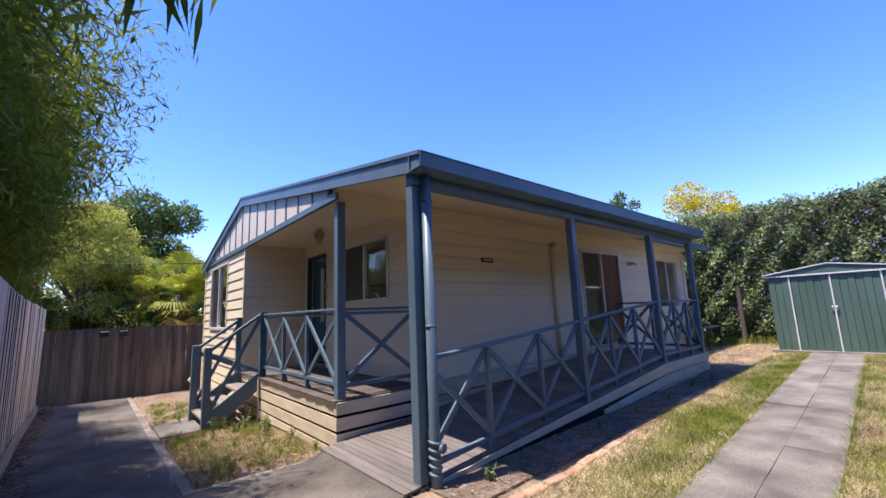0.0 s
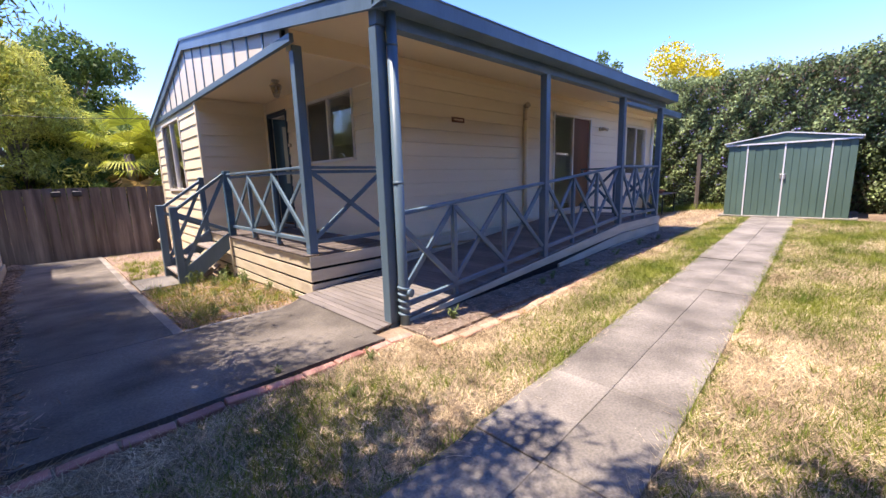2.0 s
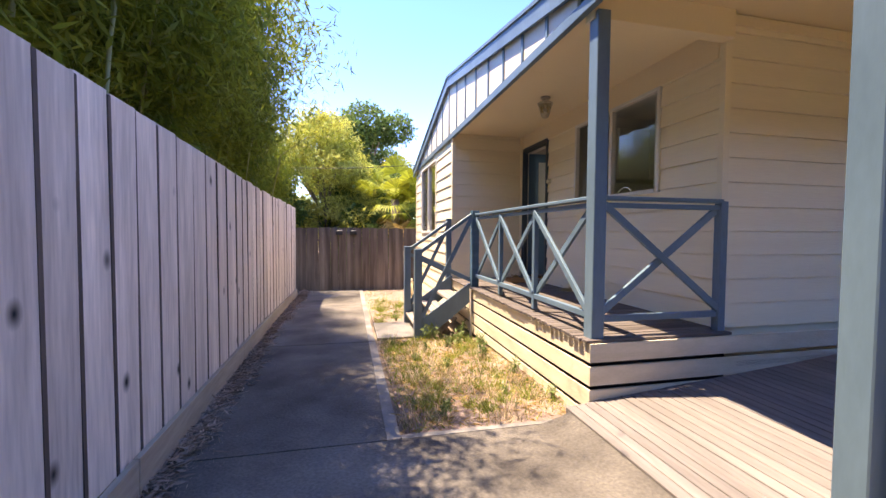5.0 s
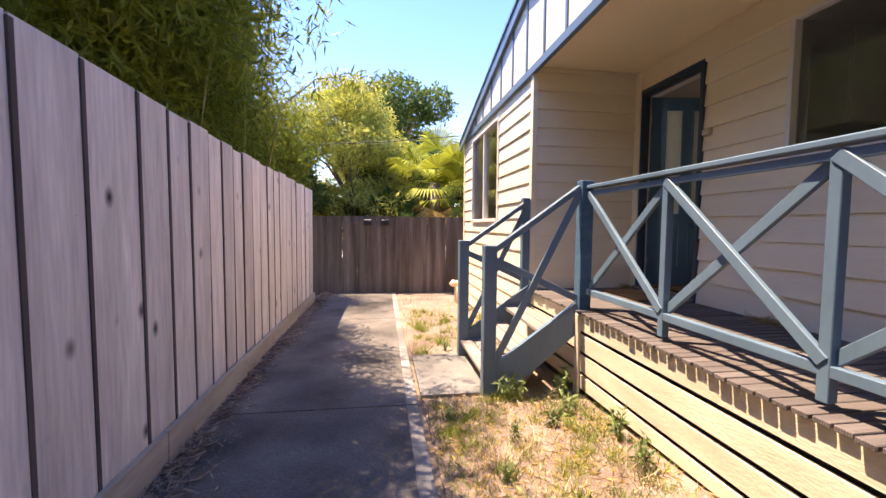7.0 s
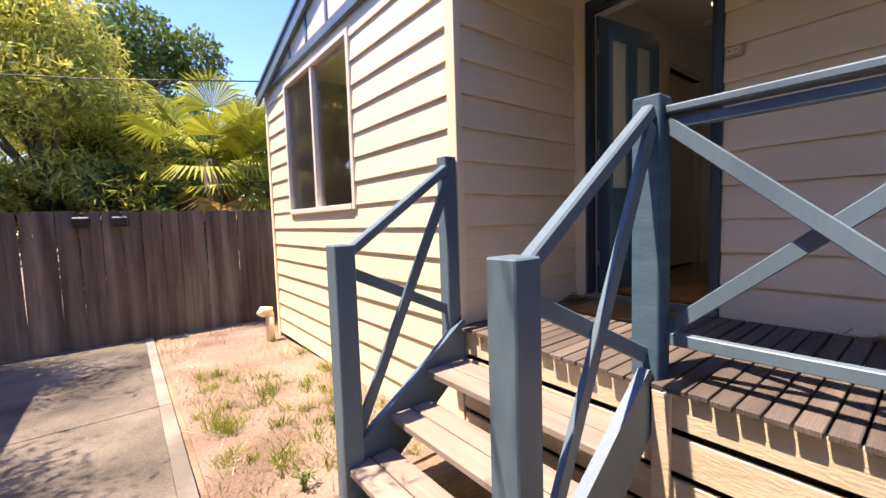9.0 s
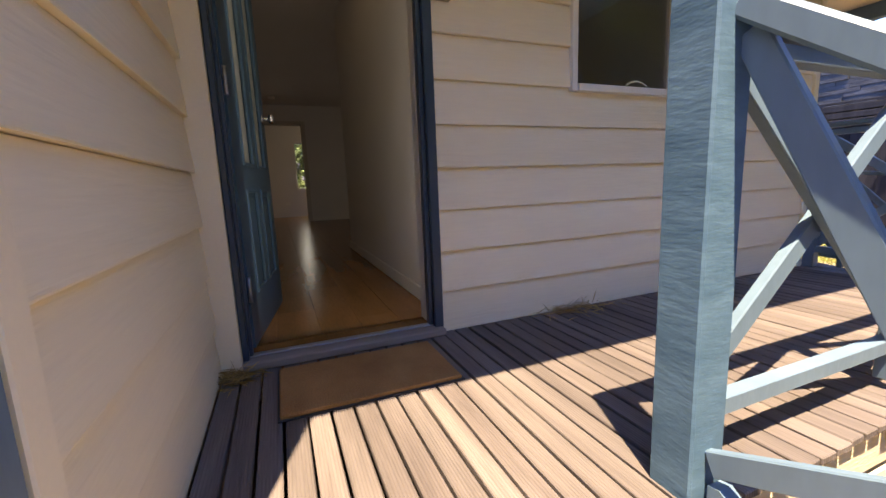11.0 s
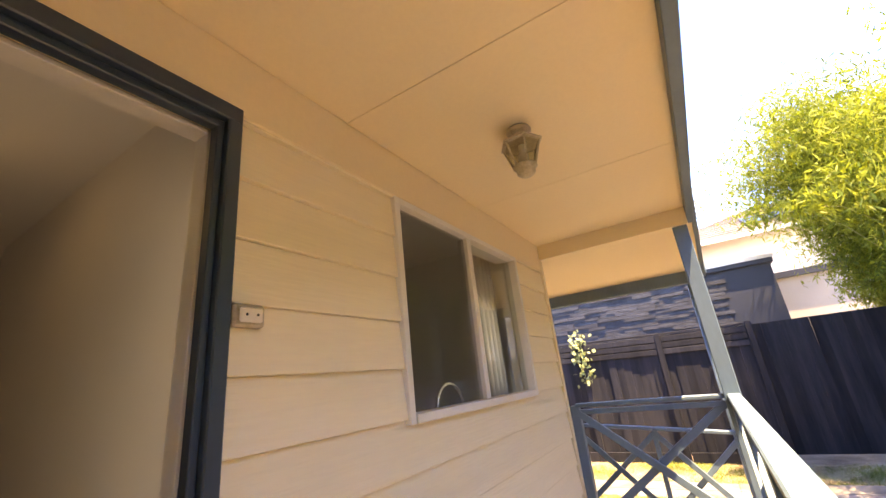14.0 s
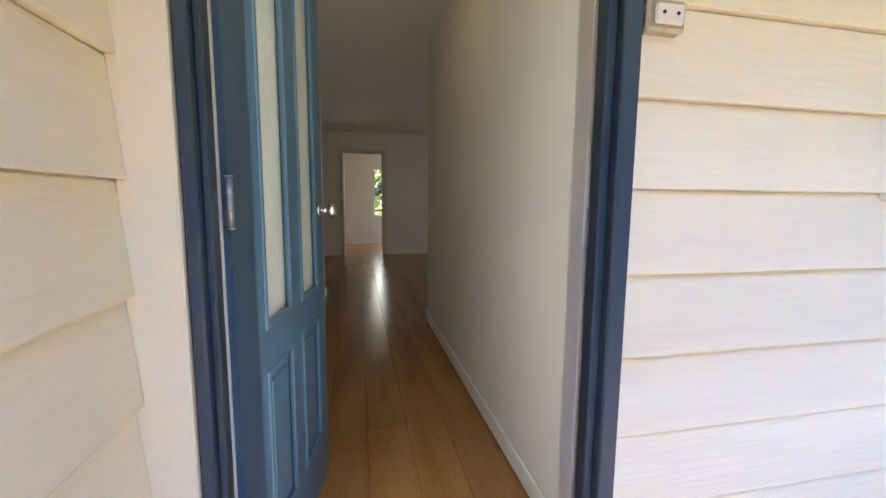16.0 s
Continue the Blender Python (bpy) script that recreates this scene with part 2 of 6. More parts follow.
M_STONE = mat("dark_stacked_stone", (0.022, 0.025, 0.032), (0.048, 0.052, 0.062), scale=5, rough=0.75, bump=0.8, bscale=22, vary=0.2, island=0.2, fine=0.3, depth=0.01)
M_NAVY = mat("dark_navy_render", (0.014, 0.02, 0.033), (0.022, 0.028, 0.044), scale=1.5, rough=0.6, bump=0.2, fine=0.15)
M_RENDER = mat("pale_house_render", (0.40, 0.37, 0.33), (0.47, 0.44, 0.395), scale=0.8, rough=0.8, bump=0.1, fine=0.06)
M_TILE = mat("grey_brown_roof_tile", (0.17, 0.14, 0.125), (0.26, 0.22, 0.195), scale=1.5, rough=0.8, bump=0.3, vary=0.15, fine=0.2)
M_SOLAR = mat("solar_panel", (0.012, 0.018, 0.04), (0.02, 0.028, 0.055), scale=2, rough=0.15, bump=0.0, fine=0.1)
M_BARK = mat("grey_bark", (0.12, 0.09, 0.065), (0.24, 0.19, 0.145), scale=6, rough=0.9, bump=0.8, bscale=30, stretch=(3, 3, 0.6), fine=0.35, depth=0.01)
M_CANE = mat("bamboo_cane", (0.20, 0.21, 0.06), (0.33, 0.32, 0.11), scale=3, rough=0.5, bump=0.1, fine=0.15)
M_GLASS = glass("window_glass")
M_FROST = mat("frosted_glass", (0.45, 0.46, 0.40), (0.52, 0.53, 0.47), scale=40, rough=0.35, bump=0.5, bscale=160, fine=0.08)
M_LAMPGLASS = glass("lamp_glass", (0.80, 0.78, 0.70))
M_BAMBOO = leafy("bamboo_leaf", (0.115, 0.155, 0.016), (0.29, 0.32, 0.045))
M_ACACIA = leafy("pale_feathery_leaf", (0.36, 0.37, 0.06), (0.60, 0.57, 0.15), island=0.45, glow=0.4)
M_DARKTREE = leafy("deep_green_leaf", (0.065, 0.115, 0.03), (0.15, 0.215, 0.06))
M_PALM = leafy("palm_leaf", (0.2, 0.24, 0.022), (0.44, 0.45, 0.06), glow=0.3)
M_PALMDRY = leafy("dry_palm_leaf", (0.33, 0.20, 0.06), (0.48, 0.33, 0.12), glow=0.25)
M_LITTER = leafy("brown_leaf_litter", (0.20, 0.135, 0.095), (0.40, 0.30, 0.23), glow=0.1)
M_CREEPER = leafy("pale_creeper_leaf", (0.26, 0.32, 0.14), (0.46, 0.52, 0.27), glow=0.25)
M_HEDGE = leafy("hedge_leaf", (0.09, 0.125, 0.05), (0.30, 0.36, 0.16), island=0.6, glow=0.25)
M_FLOWER = leafy("violet_petal", (0.22, 0.19, 0.46), (0.36, 0.31, 0.62), glow=0.2)
M_YELLOW = leafy("yellow_leaf", (0.44, 0.36, 0.012), (0.62, 0.52, 0.03), glow=0.3)
M_GUM = leafy("gum_leaf", (0.12, 0.14, 0.075), (0.26, 0.22, 0.15), glow=0.3)
M_GRASS = leafy("green_grass_blade", (0.11, 0.165, 0.022), (0.28, 0.31, 0.06), island=0.55, scale=2.5, glow=0.3)
M_STRAW = leafy("straw_grass_blade", (0.34, 0.255, 0.155), (0.70, 0.565, 0.37), island=0.65, scale=2.5, glow=0.2)
M_WEED = leafy("weed_leaf", (0.11, 0.155, 0.05), (0.23, 0.285, 0.105), glow=0.25)


# ---- building helpers ----
def box(bm, x0, x1, y0, y1, z0, z1, bevel=0.0):
    v = bmesh.ops.create_cube(bm, size=1.0)["verts"]
    bmesh.ops.transform(bm, matrix=Matrix.LocRotScale(((x0 + x1) / 2, (y0 + y1) / 2, (z0 + z1) / 2), None, (x1 - x0, y1 - y0, z1 - z0)), verts=v)
    if bevel:
        e = list({e for q in v for e in q.link_edges})
        bmesh.ops.bevel(bm, geom=e, offset=bevel, segments=1, affect="EDGES")
    return bm


def bar(bm, p, q, w, h, up=(0, 0, 1), bevel=0.003):
    """A bar from p to q, w across and h along up."""
    p, q = Vector(p), Vector(q)
    d = q - p
    z = d.normalized()
    x = z.cross(Vector(up)).normalized()
    y = x.cross(z)
    m = Matrix((x, y, z)).transposed().to_4x4()
    m.translation = (p + q) / 2
    v = bmesh.ops.create_cube(bm, size=1.0)["verts"]
    bmesh.ops.transform(bm, matrix=m @ Matrix.Diagonal((w, h, d.length, 1)), verts=v)
    if bevel:
        e = list({e for k in v for e in k.link_edges})
        bmesh.ops.bevel(bm, geom=e, offset=bevel, segments=1, affect="EDGES")
    return bm


def tube(bm, points, radii, sides=12, cap=True):
    """A round tube through points with a radius at each."""
    rings = []
    pts = [Vector(p) for p in points]
    for i, p in enumerate(pts):
        d = (pts[min(i + 1, len(pts) - 1)] - pts[max(i - 1, 0)]).normalized()
        x = d.orthogonal().normalized() if abs(d.z) > 0.99 else d.cross(Vector((0, 0, 1))).normalized()
        y = d.cross(x)
        r = radii[i] if isinstance(radii, (list, tuple)) else radii
        rings.append([bm.verts.new(p + (x * math.cos(a) + y * math.sin(a)) * r) for a in [2 * math.pi * k / sides for k in range(sides)]])
    for a, b in zip(rings, rings[1:]):
        for k in range(sides):
            bm.faces.new((a[k], a[(k + 1) % sides], b[(k + 1) % sides], b[k])).smooth = True
    if cap:
        bm.faces.new(rings[0][::-1])
        bm.faces.new(rings[-1])
    return bm


def lathe(bm, centre, profile, sides=16):
    """A turned shape about z: profile of (radius, height)."""
    c = Vector(centre)
    rings = [[bm.verts.new(c + Vector((r * math.cos(a), r * math.sin(a), h))) for a in [2 * math.pi * k / sides for k in range(sides)]] for r, h in profile]
    for a, b in zip(rings, rings[1:]):
        for k in range(sides):
            bm.faces.new((a[k], a[(k + 1) % sides], b[(k + 1) % sides], b[k])).smooth = sides > 8
    bm.faces.new(rings[0][::-1])
    bm.faces.new(rings[-1])
    return bm


def prism(bm, outline, axis, a, b):
    """An outline in the plane across the axis, drawn out from a to b. axis x: (y, z); y: (x, z); z: (x, y)."""
    def at(p, d):
        return {"x": (d, p[0], p[1]), "y": (p[0], d, p[1]), "z": (p[0], p[1], d)}[axis]
    lo, hi = [bm.verts.new(at(p, a)) for p in outline], [bm.verts.new(at(p, b)) for p in outline]
    n = len(outline)
    bm.faces.new(lo), bm.faces.new(hi[::-1])
    for i in range(n):
        bm.faces.new((lo[i], hi[i], hi[(i + 1) % n], lo[(i + 1) % n]))
    bmesh.ops.recalc_face_normals(bm, faces=bm.faces[:])
    return bm


def mesh_of(bm, name, material):
    me = bpy.data.meshes.new(name)
    bm.to_mesh(me)
    bm.free()
    me.materials.append(material)
    return me


def part(name, bm, material, parent=None, label=""):
    ob = new(name, mesh_of(bm, name, material))
    ob.parent = parent
    return tagged(ob, label)


def piece(name, me, parent, m=None):
    """One of many alike pieces: an object of its own on shared mesh data."""
    ob = new(name, me)
    ob.parent = parent
    if m is not None:
        ob.matrix_basis = m
    return ob


def thing(name, label, category, group="", kind="", at=(0, 0, 0)):
    ob = new(name)
    ob.location = at
    ob.empty_display_size = 0.1
    return tagged(ob, label, category, group, kind)


def B():
    return bmesh.new()


def raw(name, verts, faces, material, parent=None, smooth=False):
    """A mesh from arrays."""
    me = bpy.data.meshes.new(name)
    verts, faces = np.asarray(verts, dtype=np.float32), np.asarray(faces, dtype=np.int32)
    k = faces.shape[1]
    me.vertices.add(len(verts))
    me.vertices.foreach_set("co", verts.ravel())
    me.loops.add(faces.size)
    me.loops.foreach_set("vertex_index", faces.ravel())
    me.polygons.add(len(faces))
    me.polygons.foreach_set("loop_start", np.arange(0, faces.size, k, dtype=np.int32))
    me.polygons.foreach_set("loop_total", np.full(len(faces), k, dtype=np.int32))
    if smooth:
        me.polygons.foreach_set("use_smooth", np.ones(len(faces), dtype=bool))
    me.update(calc_edges=True)
    me.validate()
    me.materials.append(material)
    ob = new(name, me)
    ob.parent = parent
    return ob


# ---- the ground ----
D = 0.46                                   # deck level
XW, YS, YR, YN, XE = 1.19, 1.68, 5.44, 9.06, 10.95   # door wall, long wall, porch wall, far wall, end wall


def gz(x, y):
    """The ground's height: it falls towards the back fence and rises a little towards the shed."""
    x, y = np.asarray(x, dtype=float), np.asarray(y, dtype=float)
    a = np.where(y < 4.5, -0.049 * np.clip(y, 0, None), -0.22 - 0.03 * (np.clip(y, 0, 12) - 4.5))
    b = 0.018 * np.clip(x, 0, 12) * np.clip(1 - (y - 0.5) / 2.5, 0, 1)
    return a + b


def gzf(x, y):
    return float(gz(x, y))


def fence_x(y):
    return -2.55 - 0.057 * np.minimum(y, 5) - 0.022 * np.maximum(y - 5, 0)


far = [30, 45, 70, 110, 180, 300, 600]
gx = np.array([-f for f in far[::-1]] + list(np.arange(-20, -4, 2.0)) + list(np.arange(-4, 12, 0.25)) + list(np.arange(12, 28, 2.0)) + far)
gy = np.array([-f for f in far[::-1]] + list(np.arange(-24, -5, 2.0)) + list(np.arange(-5, 13, 0.25)) + list(np.arange(13, 28, 2.0)) + far)
GX, GY = np.meshgrid(gx, gy, indexing="ij")
rng = np.random.default_rng(5)
GZ = gz(GX, GY) - 0.015 + rng.normal(0, 0.006, GX.shape) * (np.abs(GX) < 13) * (np.abs(GY) < 13)
ny = len(gy)
ii, jj = np.meshgrid(np.arange(len(gx) - 1), np.arange(ny - 1), indexing="ij")
q = (ii * ny + jj).ravel()
tagged(raw("ground", np.stack([GX, GY, GZ], -1).reshape(-1, 3), np.stack([q, q + ny, q + ny + 1, q + 1], -1), M_LAWN, smooth=True), "dry sandy lawn soil with straw-coloured patches", "ground", kind="structure")


def slab(x0, x1, y0, y1, top=0.02, down=0.10, step=0.5):
    """A thin slab lying on the ground; x0 or x1 may follow the fence."""
    bm = B()
    fx = lambda a, y: fence_x(y) + 0.03 if a == "fence" else a
    ysn = [y0 + (y1 - y0) * i / max(1, round((y1 - y0) / step)) for i in range(max(1, round((y1 - y0) / step)) + 1)]
    rows = []
    for y in ysn:
        a, b = fx(x0, y), fx(x1, y)
        n = max(1, round((b - a) / step))
        rows.append([(a + (b - a) * i / n, y) for i in range(n + 1)])
    n = min(len(r) for r in rows) - 1
    rows = [[(r[0][0] + (r[-1][0] - r[0][0]) * i / n, r[0][1]) for i in range(n + 1)] for r in rows]
    tops = [[bm.verts.new((x, y, gzf(x, y) + top)) for x, y in r] for r in rows]
    for a, b in zip(tops, tops[1:]):
        for i in range(n):
            bm.faces.new((a[i], a[i + 1], b[i + 1], b[i]))
    edge = tops[0] + [r[-1] for r in tops[1:]] + tops[-1][-2::-1] + [r[0] for r in tops[-2:0:-1]]
    low = [bm.verts.new(v.co - Vector((0, 0, down))) for v in edge]
    for i in range(len(edge)):
        k = (i + 1) % len(edge)
        bm.faces.new((edge[i], low[i], low[k], edge[k]))
    bmesh.ops.recalc_face_normals(bm, faces=bm.faces[:])
    return bm


# ---- the yard's setting ----
drive = thing("driveway", "grey concrete driveway slabs, stained and shaded", "driveway", kind="structure")
for x0, x1, y0, y1 in (("fence", -0.22, -0.20, 1.47), ("fence", -1.41, 1.482, 4.19), ("fence", -1.41, 4.205, 7.4), ("fence", -1.41, 7.412, 10.28)):
    part("slab", slab(x0, x1 if x1 < -1 else -0.264, y0, y1), M_CONC, drive)
for y0, y1 in ((1.482, 4.19), (4.205, 7.4), (7.412, 10.28)):
    part("edge_strip", slab(-1.408, -1.325, y0, y1, top=0.021), M_CONCEDGE, drive, "pale worn concrete edge")
part("edge_strip", slab(-1.32, -0.06, 1.475, 1.525, top=0.021), M_CONCEDGE, drive, "pale worn concrete edge")
bm = B()
lip = [[bm.verts.new((x, y, z)) for x, z in ((-0.42, gzf(-0.42, y) + 0.018), (-0.2045, 0.008), (-0.2045, gzf(-0.2, y) - 0.06), (-0.42, gzf(-0.42, y) - 0.06))] for y in np.linspace(0.0, 1.47, 8)]
for a, b in zip(lip, lip[1:]):
    for i in range(4):
        bm.faces.new((a[i], a[(i + 1) % 4], b[(i + 1) % 4], b[i]))
bm.faces.new(lip[0][::-1]), bm.faces.new(lip[-1])
bmesh.ops.recalc_face_normals(bm, faces=bm.faces[:])
part("ramp_lip", bm, M_CONC, drive, "concrete fillet at the ramp's foot")
tagged(part("step_slab", slab(-1.285, -0.70, 4.36, 5.44, top=0.022), M_STEP), "concrete slab at the foot of the stairs, coloured as sunlit", "paving", kind="structure")
tagged(part("porch_bed", slab(-1.28, -0.02, 1.56, 4.34, top=0.0, down=0.05, step=0.2), M_SOIL), "reddish bare soil bed before the porch", "garden bed", kind="structure")
tagged(part("room_bed", slab(-1.28, -0.02, 5.46, 10.28, top=0.0, down=0.05, step=0.25), M_SOIL), "reddish bare soil bed beside the front room", "garden bed", kind="structure")


def path_y(x):
    return -1.455 + 0.045 * x, -2.245 + 0.04 * x


path = thing("garden_path", "pale grey concrete slab garden path leading to the shed", "path", kind="structure")
rp = random.Random(3)
xs = [-2.30]
while xs[-1] < 9.6:
    xs.append(xs[-1] + 0.84 + rp.uniform(-0.03, 0.03))
for a, b in zip(xs, xs[1:]):
    b = min(b, 9.75)
    for k in range(2):
        bm = B()
        h = rp.uniform(0.004, 0.012)
        top, low = [], []
        for x, f in ((a + 0.002, 0), (b - 0.002, 0), (b - 0.002, 1), (a + 0.002, 1)):
            p, r = path_y(x)
            m = (p + r) / 2
            y = (p if f == 0 else m + 0.002) if k == 0 else (m - 0.002 if f == 0 else r)
            z = gzf(x, y) + h + rp.uniform(-0.003, 0.003)
            top.append(bm.verts.new((x, y, z)))
            low.append(bm.verts.new((x, y, z - 0.09)))
        bm.faces.new(top)
        for i in range(4):
            bm.faces.new((top[i], low[i], low[(i + 1) % 4], top[(i + 1) % 4]))
        bmesh.ops.recalc_face_normals(bm, faces=bm.faces[:])
        bmesh.ops.bevel(bm, geom=[e for e in bm.edges if all(v in top for v in e.verts)], offset=0.003, segments=1, affect="EDGES")
        part("slab", bm, M_PATH, path)

edging = thing("brick_edging", "row of worn red bricks edging the driveway", "edging", kind="structure")
bm = B()
box(bm, -0.115, 0.115, -0.038, 0.038, -0.05, 0.036, 0.006)
me = mesh_of(bm, "brick", M_BRICK)
for i in range(10):
    x = -0.14 - i * 0.243
    y = -0.245 - 0.008 * math.sin(i * 2.1) - 0.008 * i
    piece("brick", me, edging, pose(x, y, gzf(x, y) + rp.uniform(-0.034, -0.014), rp.uniform(-3, 3), rp.uniform(-3, 3), rp.uniform(-5, 5)))
bed_edging = thing("garden_bed_edging", "half-buried dusty pink bricks edging the garden bed", "edging", kind="structure")
bm = B()
box(bm, -0.115, 0.115, -0.042, 0.042, -0.06, 0.014, 0.008)
me = mesh_of(bm, "brick", M_BRICKPALE)
for i in range(26):
    x = 0.06 + i * 0.25
    y = -0.50 - 0.14 * math.exp(-((x - 1.0) / 1.2) ** 2) + rp.uniform(-0.015, 0.015)
    piece("brick", me, bed_edging, pose(x, y, gzf(x, y) + rp.uniform(-0.015, 0.004), rp.uniform(-4, 4), rp.uniform(-4, 4), rp.uniform(-6, 6)))
tagged(part("mulch_bed", slab(0.02, 6.55, -0.47, -0.02, top=0.006, down=0.05, step=0.2), M_MULCH), "dark mulched bed beside the ramp", "garden bed", kind="structure")

# left fence: lapped palings on a plinth
fence = thing("paling_fence", "tall weathered grey timber paling fence with a plinth board", "fence", kind="structure")
FENCE_TOP, FENCE_END = 1.765, 9.15
joints = [0.617 - 0.215 * k for k in range(20, 0, -1)] + [0.617, 0.825, 1.062, 1.29, 1.55, 1.82, 2.12, 2.42, 2.75, 3.07, 3.46, 3.76, 4.05, 4.34, 4.63, 4.89, 5.16, 5.42, 5.68, 5.98, 6.26, 6.54, 6.89, 7.24, 7.6, 7.97, 8.36, 8.75, FENCE_END]
variants = []
for k in range(4):
    bm = B()
    prism(bm, [(-0.010, -0.105), (0.010, -0.105), (0.014, 0.105), (-0.006, 0.105)], "z", 0, 1.0)
    variants.append(mesh_of(bm, "paling", M_FENCE))
# added dark strips stand for the shadow gaps between lapped palings
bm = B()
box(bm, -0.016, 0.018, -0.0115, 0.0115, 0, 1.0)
under = mesh_of(bm, "lap_shadow_strip", M_LAPSHADE)
for ya, yb in zip(joints, joints[1:]):
    y, foot = (ya + yb) / 2, gzf(-2.6, (ya + yb) / 2) + 0.185
    turn = math.degrees(math.atan2(fence_x(ya) - fence_x(yb), yb - ya))
    piece("lap_shadow_strip", under, fence, pose(fence_x(yb), yb, foot, 0, 0, turn) @ Matrix.Diagonal((1, 1, FENCE_TOP - 0.012 - foot, 1)))
    piece("paling", variants[rp.randrange(4)], fence, pose(fence_x(y), y, foot + rp.uniform(-0.006, 0.006), 0, rp.uniform(-0.3, 0.3), turn + rp.uniform(-0.8, 0.8)) @ Matrix.Diagonal((1, (yb - ya - 0.018) / 0.21, FENCE_TOP - foot + rp.uniform(-0.008, 0.008), 1)))
for a in np.arange(-3.62, 8.5, 2.4):
    b = min(a + 2.39, FENCE_END)
    bm = B()
    bar(bm, (fence_x(a) + 0.035, a, gzf(-2.6, a) + 0.10), (fence_x(b) + 0.035, b, gzf(-2.6, b) + 0.10), 0.03, 0.20)
    part("plinth_board", bm, M_PLINTH, fence, "yellowed plinth board")
    for h in (0.45, 1.5):
        bm = B()
        bar(bm, (fence_x(a) - 0.045, a, gzf(-2.6, a) + h), (fence_x(b) - 0.045, b, gzf(-2.6, b) + h), 0.02, 0.07)
        part("rail", bm, M_FENCE, fence)

# back fence
back = thing("back_fence", "weathered brown timber paling fence across the end", "fence", kind="structure")
bm = B()
box(bm, -0.052, 0.052, -0.009, 0.009, 0, 1.74)
me = mesh_of(bm, "paling", M_BACKFENCE)
x, YB = -4.2, 10.32
while x < 2.6:
    piece("paling", me, back, pose(x, YB + rp.uniform(-0.006, 0.006), gzf(x, YB) - 0.03 + rp.uniform(-0.012, 0.012), rp.uniform(-0.4, 0.4), rp.uniform(-0.6, 0.6), rp.uniform(-2, 2)))
    x += 0.104
for h in (0.35, 1.4):
    bm = B()
    bar(bm, (-4.2, YB + 0.05, -0.42 + h), (2.6, YB + 0.05, -0.42 + h), 0.045, 0.07)
    part("rail", bm, M_BACKFENCE, back)

# charcoal fence along the lawn
YF = -3.45
dark = thing("charcoal_fence", "charcoal-stained timber fence with a slatted top band", "fence", kind="structure")
bm = B()
box(bm, -0.0655, 0.0655, -0.01, 0.01, 0, 1.98)
me = mesh_of(bm, "paling", M_DARKFENCE)
x = -3.6
while x < 11.6:
    piece("paling", me, dark, pose(x, YF + rp.uniform(-0.012, 0.004), gzf(x, YF) + 0.14, rp.uniform(-0.4, 0.4), rp.uniform(-0.3, 0.3), rp.uniform(-3, 3)))
    x += 0.126
for a in np.arange(-0.6, 11.5, 1.4):
    bm = B()
    box(bm, a - 0.045, a + 0.045, YF + 0.012, YF + 0.05, 0.0, 2.18, 0.004)
    part("post", bm, M_DARKFENCE, dark)
    z0 = gzf(a, YF)
    for h, w in ((0.08, 0.18), (1.84, 0.09), (1.95, 0.09), (2.06, 0.09), (2.15, 0.035)):
        bm = B()
        bar(bm, (a + 0.05, YF + 0.028, z0 + h), (a + 1.35, YF + 0.028, gzf(a + 1.4, YF) + h), 0.025, w)
        part("plinth_board" if h < 1 else "slat", bm, M_DARKFENCE, dark)

# ---- the house ----
def pieces_of(u0, u1, z0, z1, holes):
    """Rectangles of a wall that holes leave over."""
    us = sorted({u0, u1, *[k for h in holes for k in h[:2] if u0 < k < u1]})
    out = []
    for a, b in zip(us, us[1:]):
        cuts = sorted([(h[2], h[3]) for h in holes if h[0] < b - 1e-6 and h[1] > a + 1e-6])
        z = z0
        for c, d in cuts:
            if c > z + 1e-6:
                out.append((a, b, z, min(c, z1)))
            z = max(z, d)
        if z < z1 - 1e-6:
            out.append((a, b, z, z1))
    return out


def core(bm, axis, c0, c1, u0, u1, z0, z1, holes=()):
    for a, b, c, d in pieces_of(u0, u1, z0, z1, holes):
        if axis == "x":
            box(bm, c0, c1, a, b, c, d)
        else:
            box(bm, a, b, c0, c1, c, d)
    return bm


def boards(parent, axis, face, sign, u0, u1, z0, z1, holes=(), pitch=0.19, material=None):
    """Lapped weatherboards on a wall's face, each one a piece."""
    z = z0
    while z < z1 - 0.01:
        top = min(z + pitch, z1)
        for a, b, c, d in pieces_of(u0, u1, z, top, [h for h in holes if h[2] < top and h[3] > z]):
            e0, e1 = 0.021 - 0.015 * (c - z) / pitch, 0.021 - 0.015 * (d - z) / pitch
            w = rp.uniform(-0.0012, 0.0012)
            low = c + (0.0036 if c == z and c > z0 else 0)
            outline = [(face - sign * 0.001, low), (face + sign * (e0 + w), low), (face + sign * (e0 + w + 0.001), low + 0.004), (face + sign * (e1 + w), d), (face - sign * 0.001, d)]
            bm = B()
            if axis == "x":
                prism(bm, [(p[0], p[1]) for p in outline], "y", a, b)
            else:
                prism(bm, [(p[0], p[1]) for p in outline], "x", a, b)
            part("weatherboard", bm, material or M_CREAM, parent)
        z = top


ROOF_A, ROOF_B = (3.74 - 2.70) / 5.80, (3.74 - 2.78) / 3.62       # slopes of the two roof sides
RIDGE_Y, RIDGE_Z = 5.58, 3.74


def roof_z(y):
    return RIDGE_Z - ROOF_A * (RIDGE_Y - y) if y < RIDGE_Y else RIDGE_Z - ROOF_B * (y - RIDGE_Y)


DOOR = (4.53, 5.335, 0.40, 2.53)
WIN = (2.335, 3.737, 1.605, 2.54)
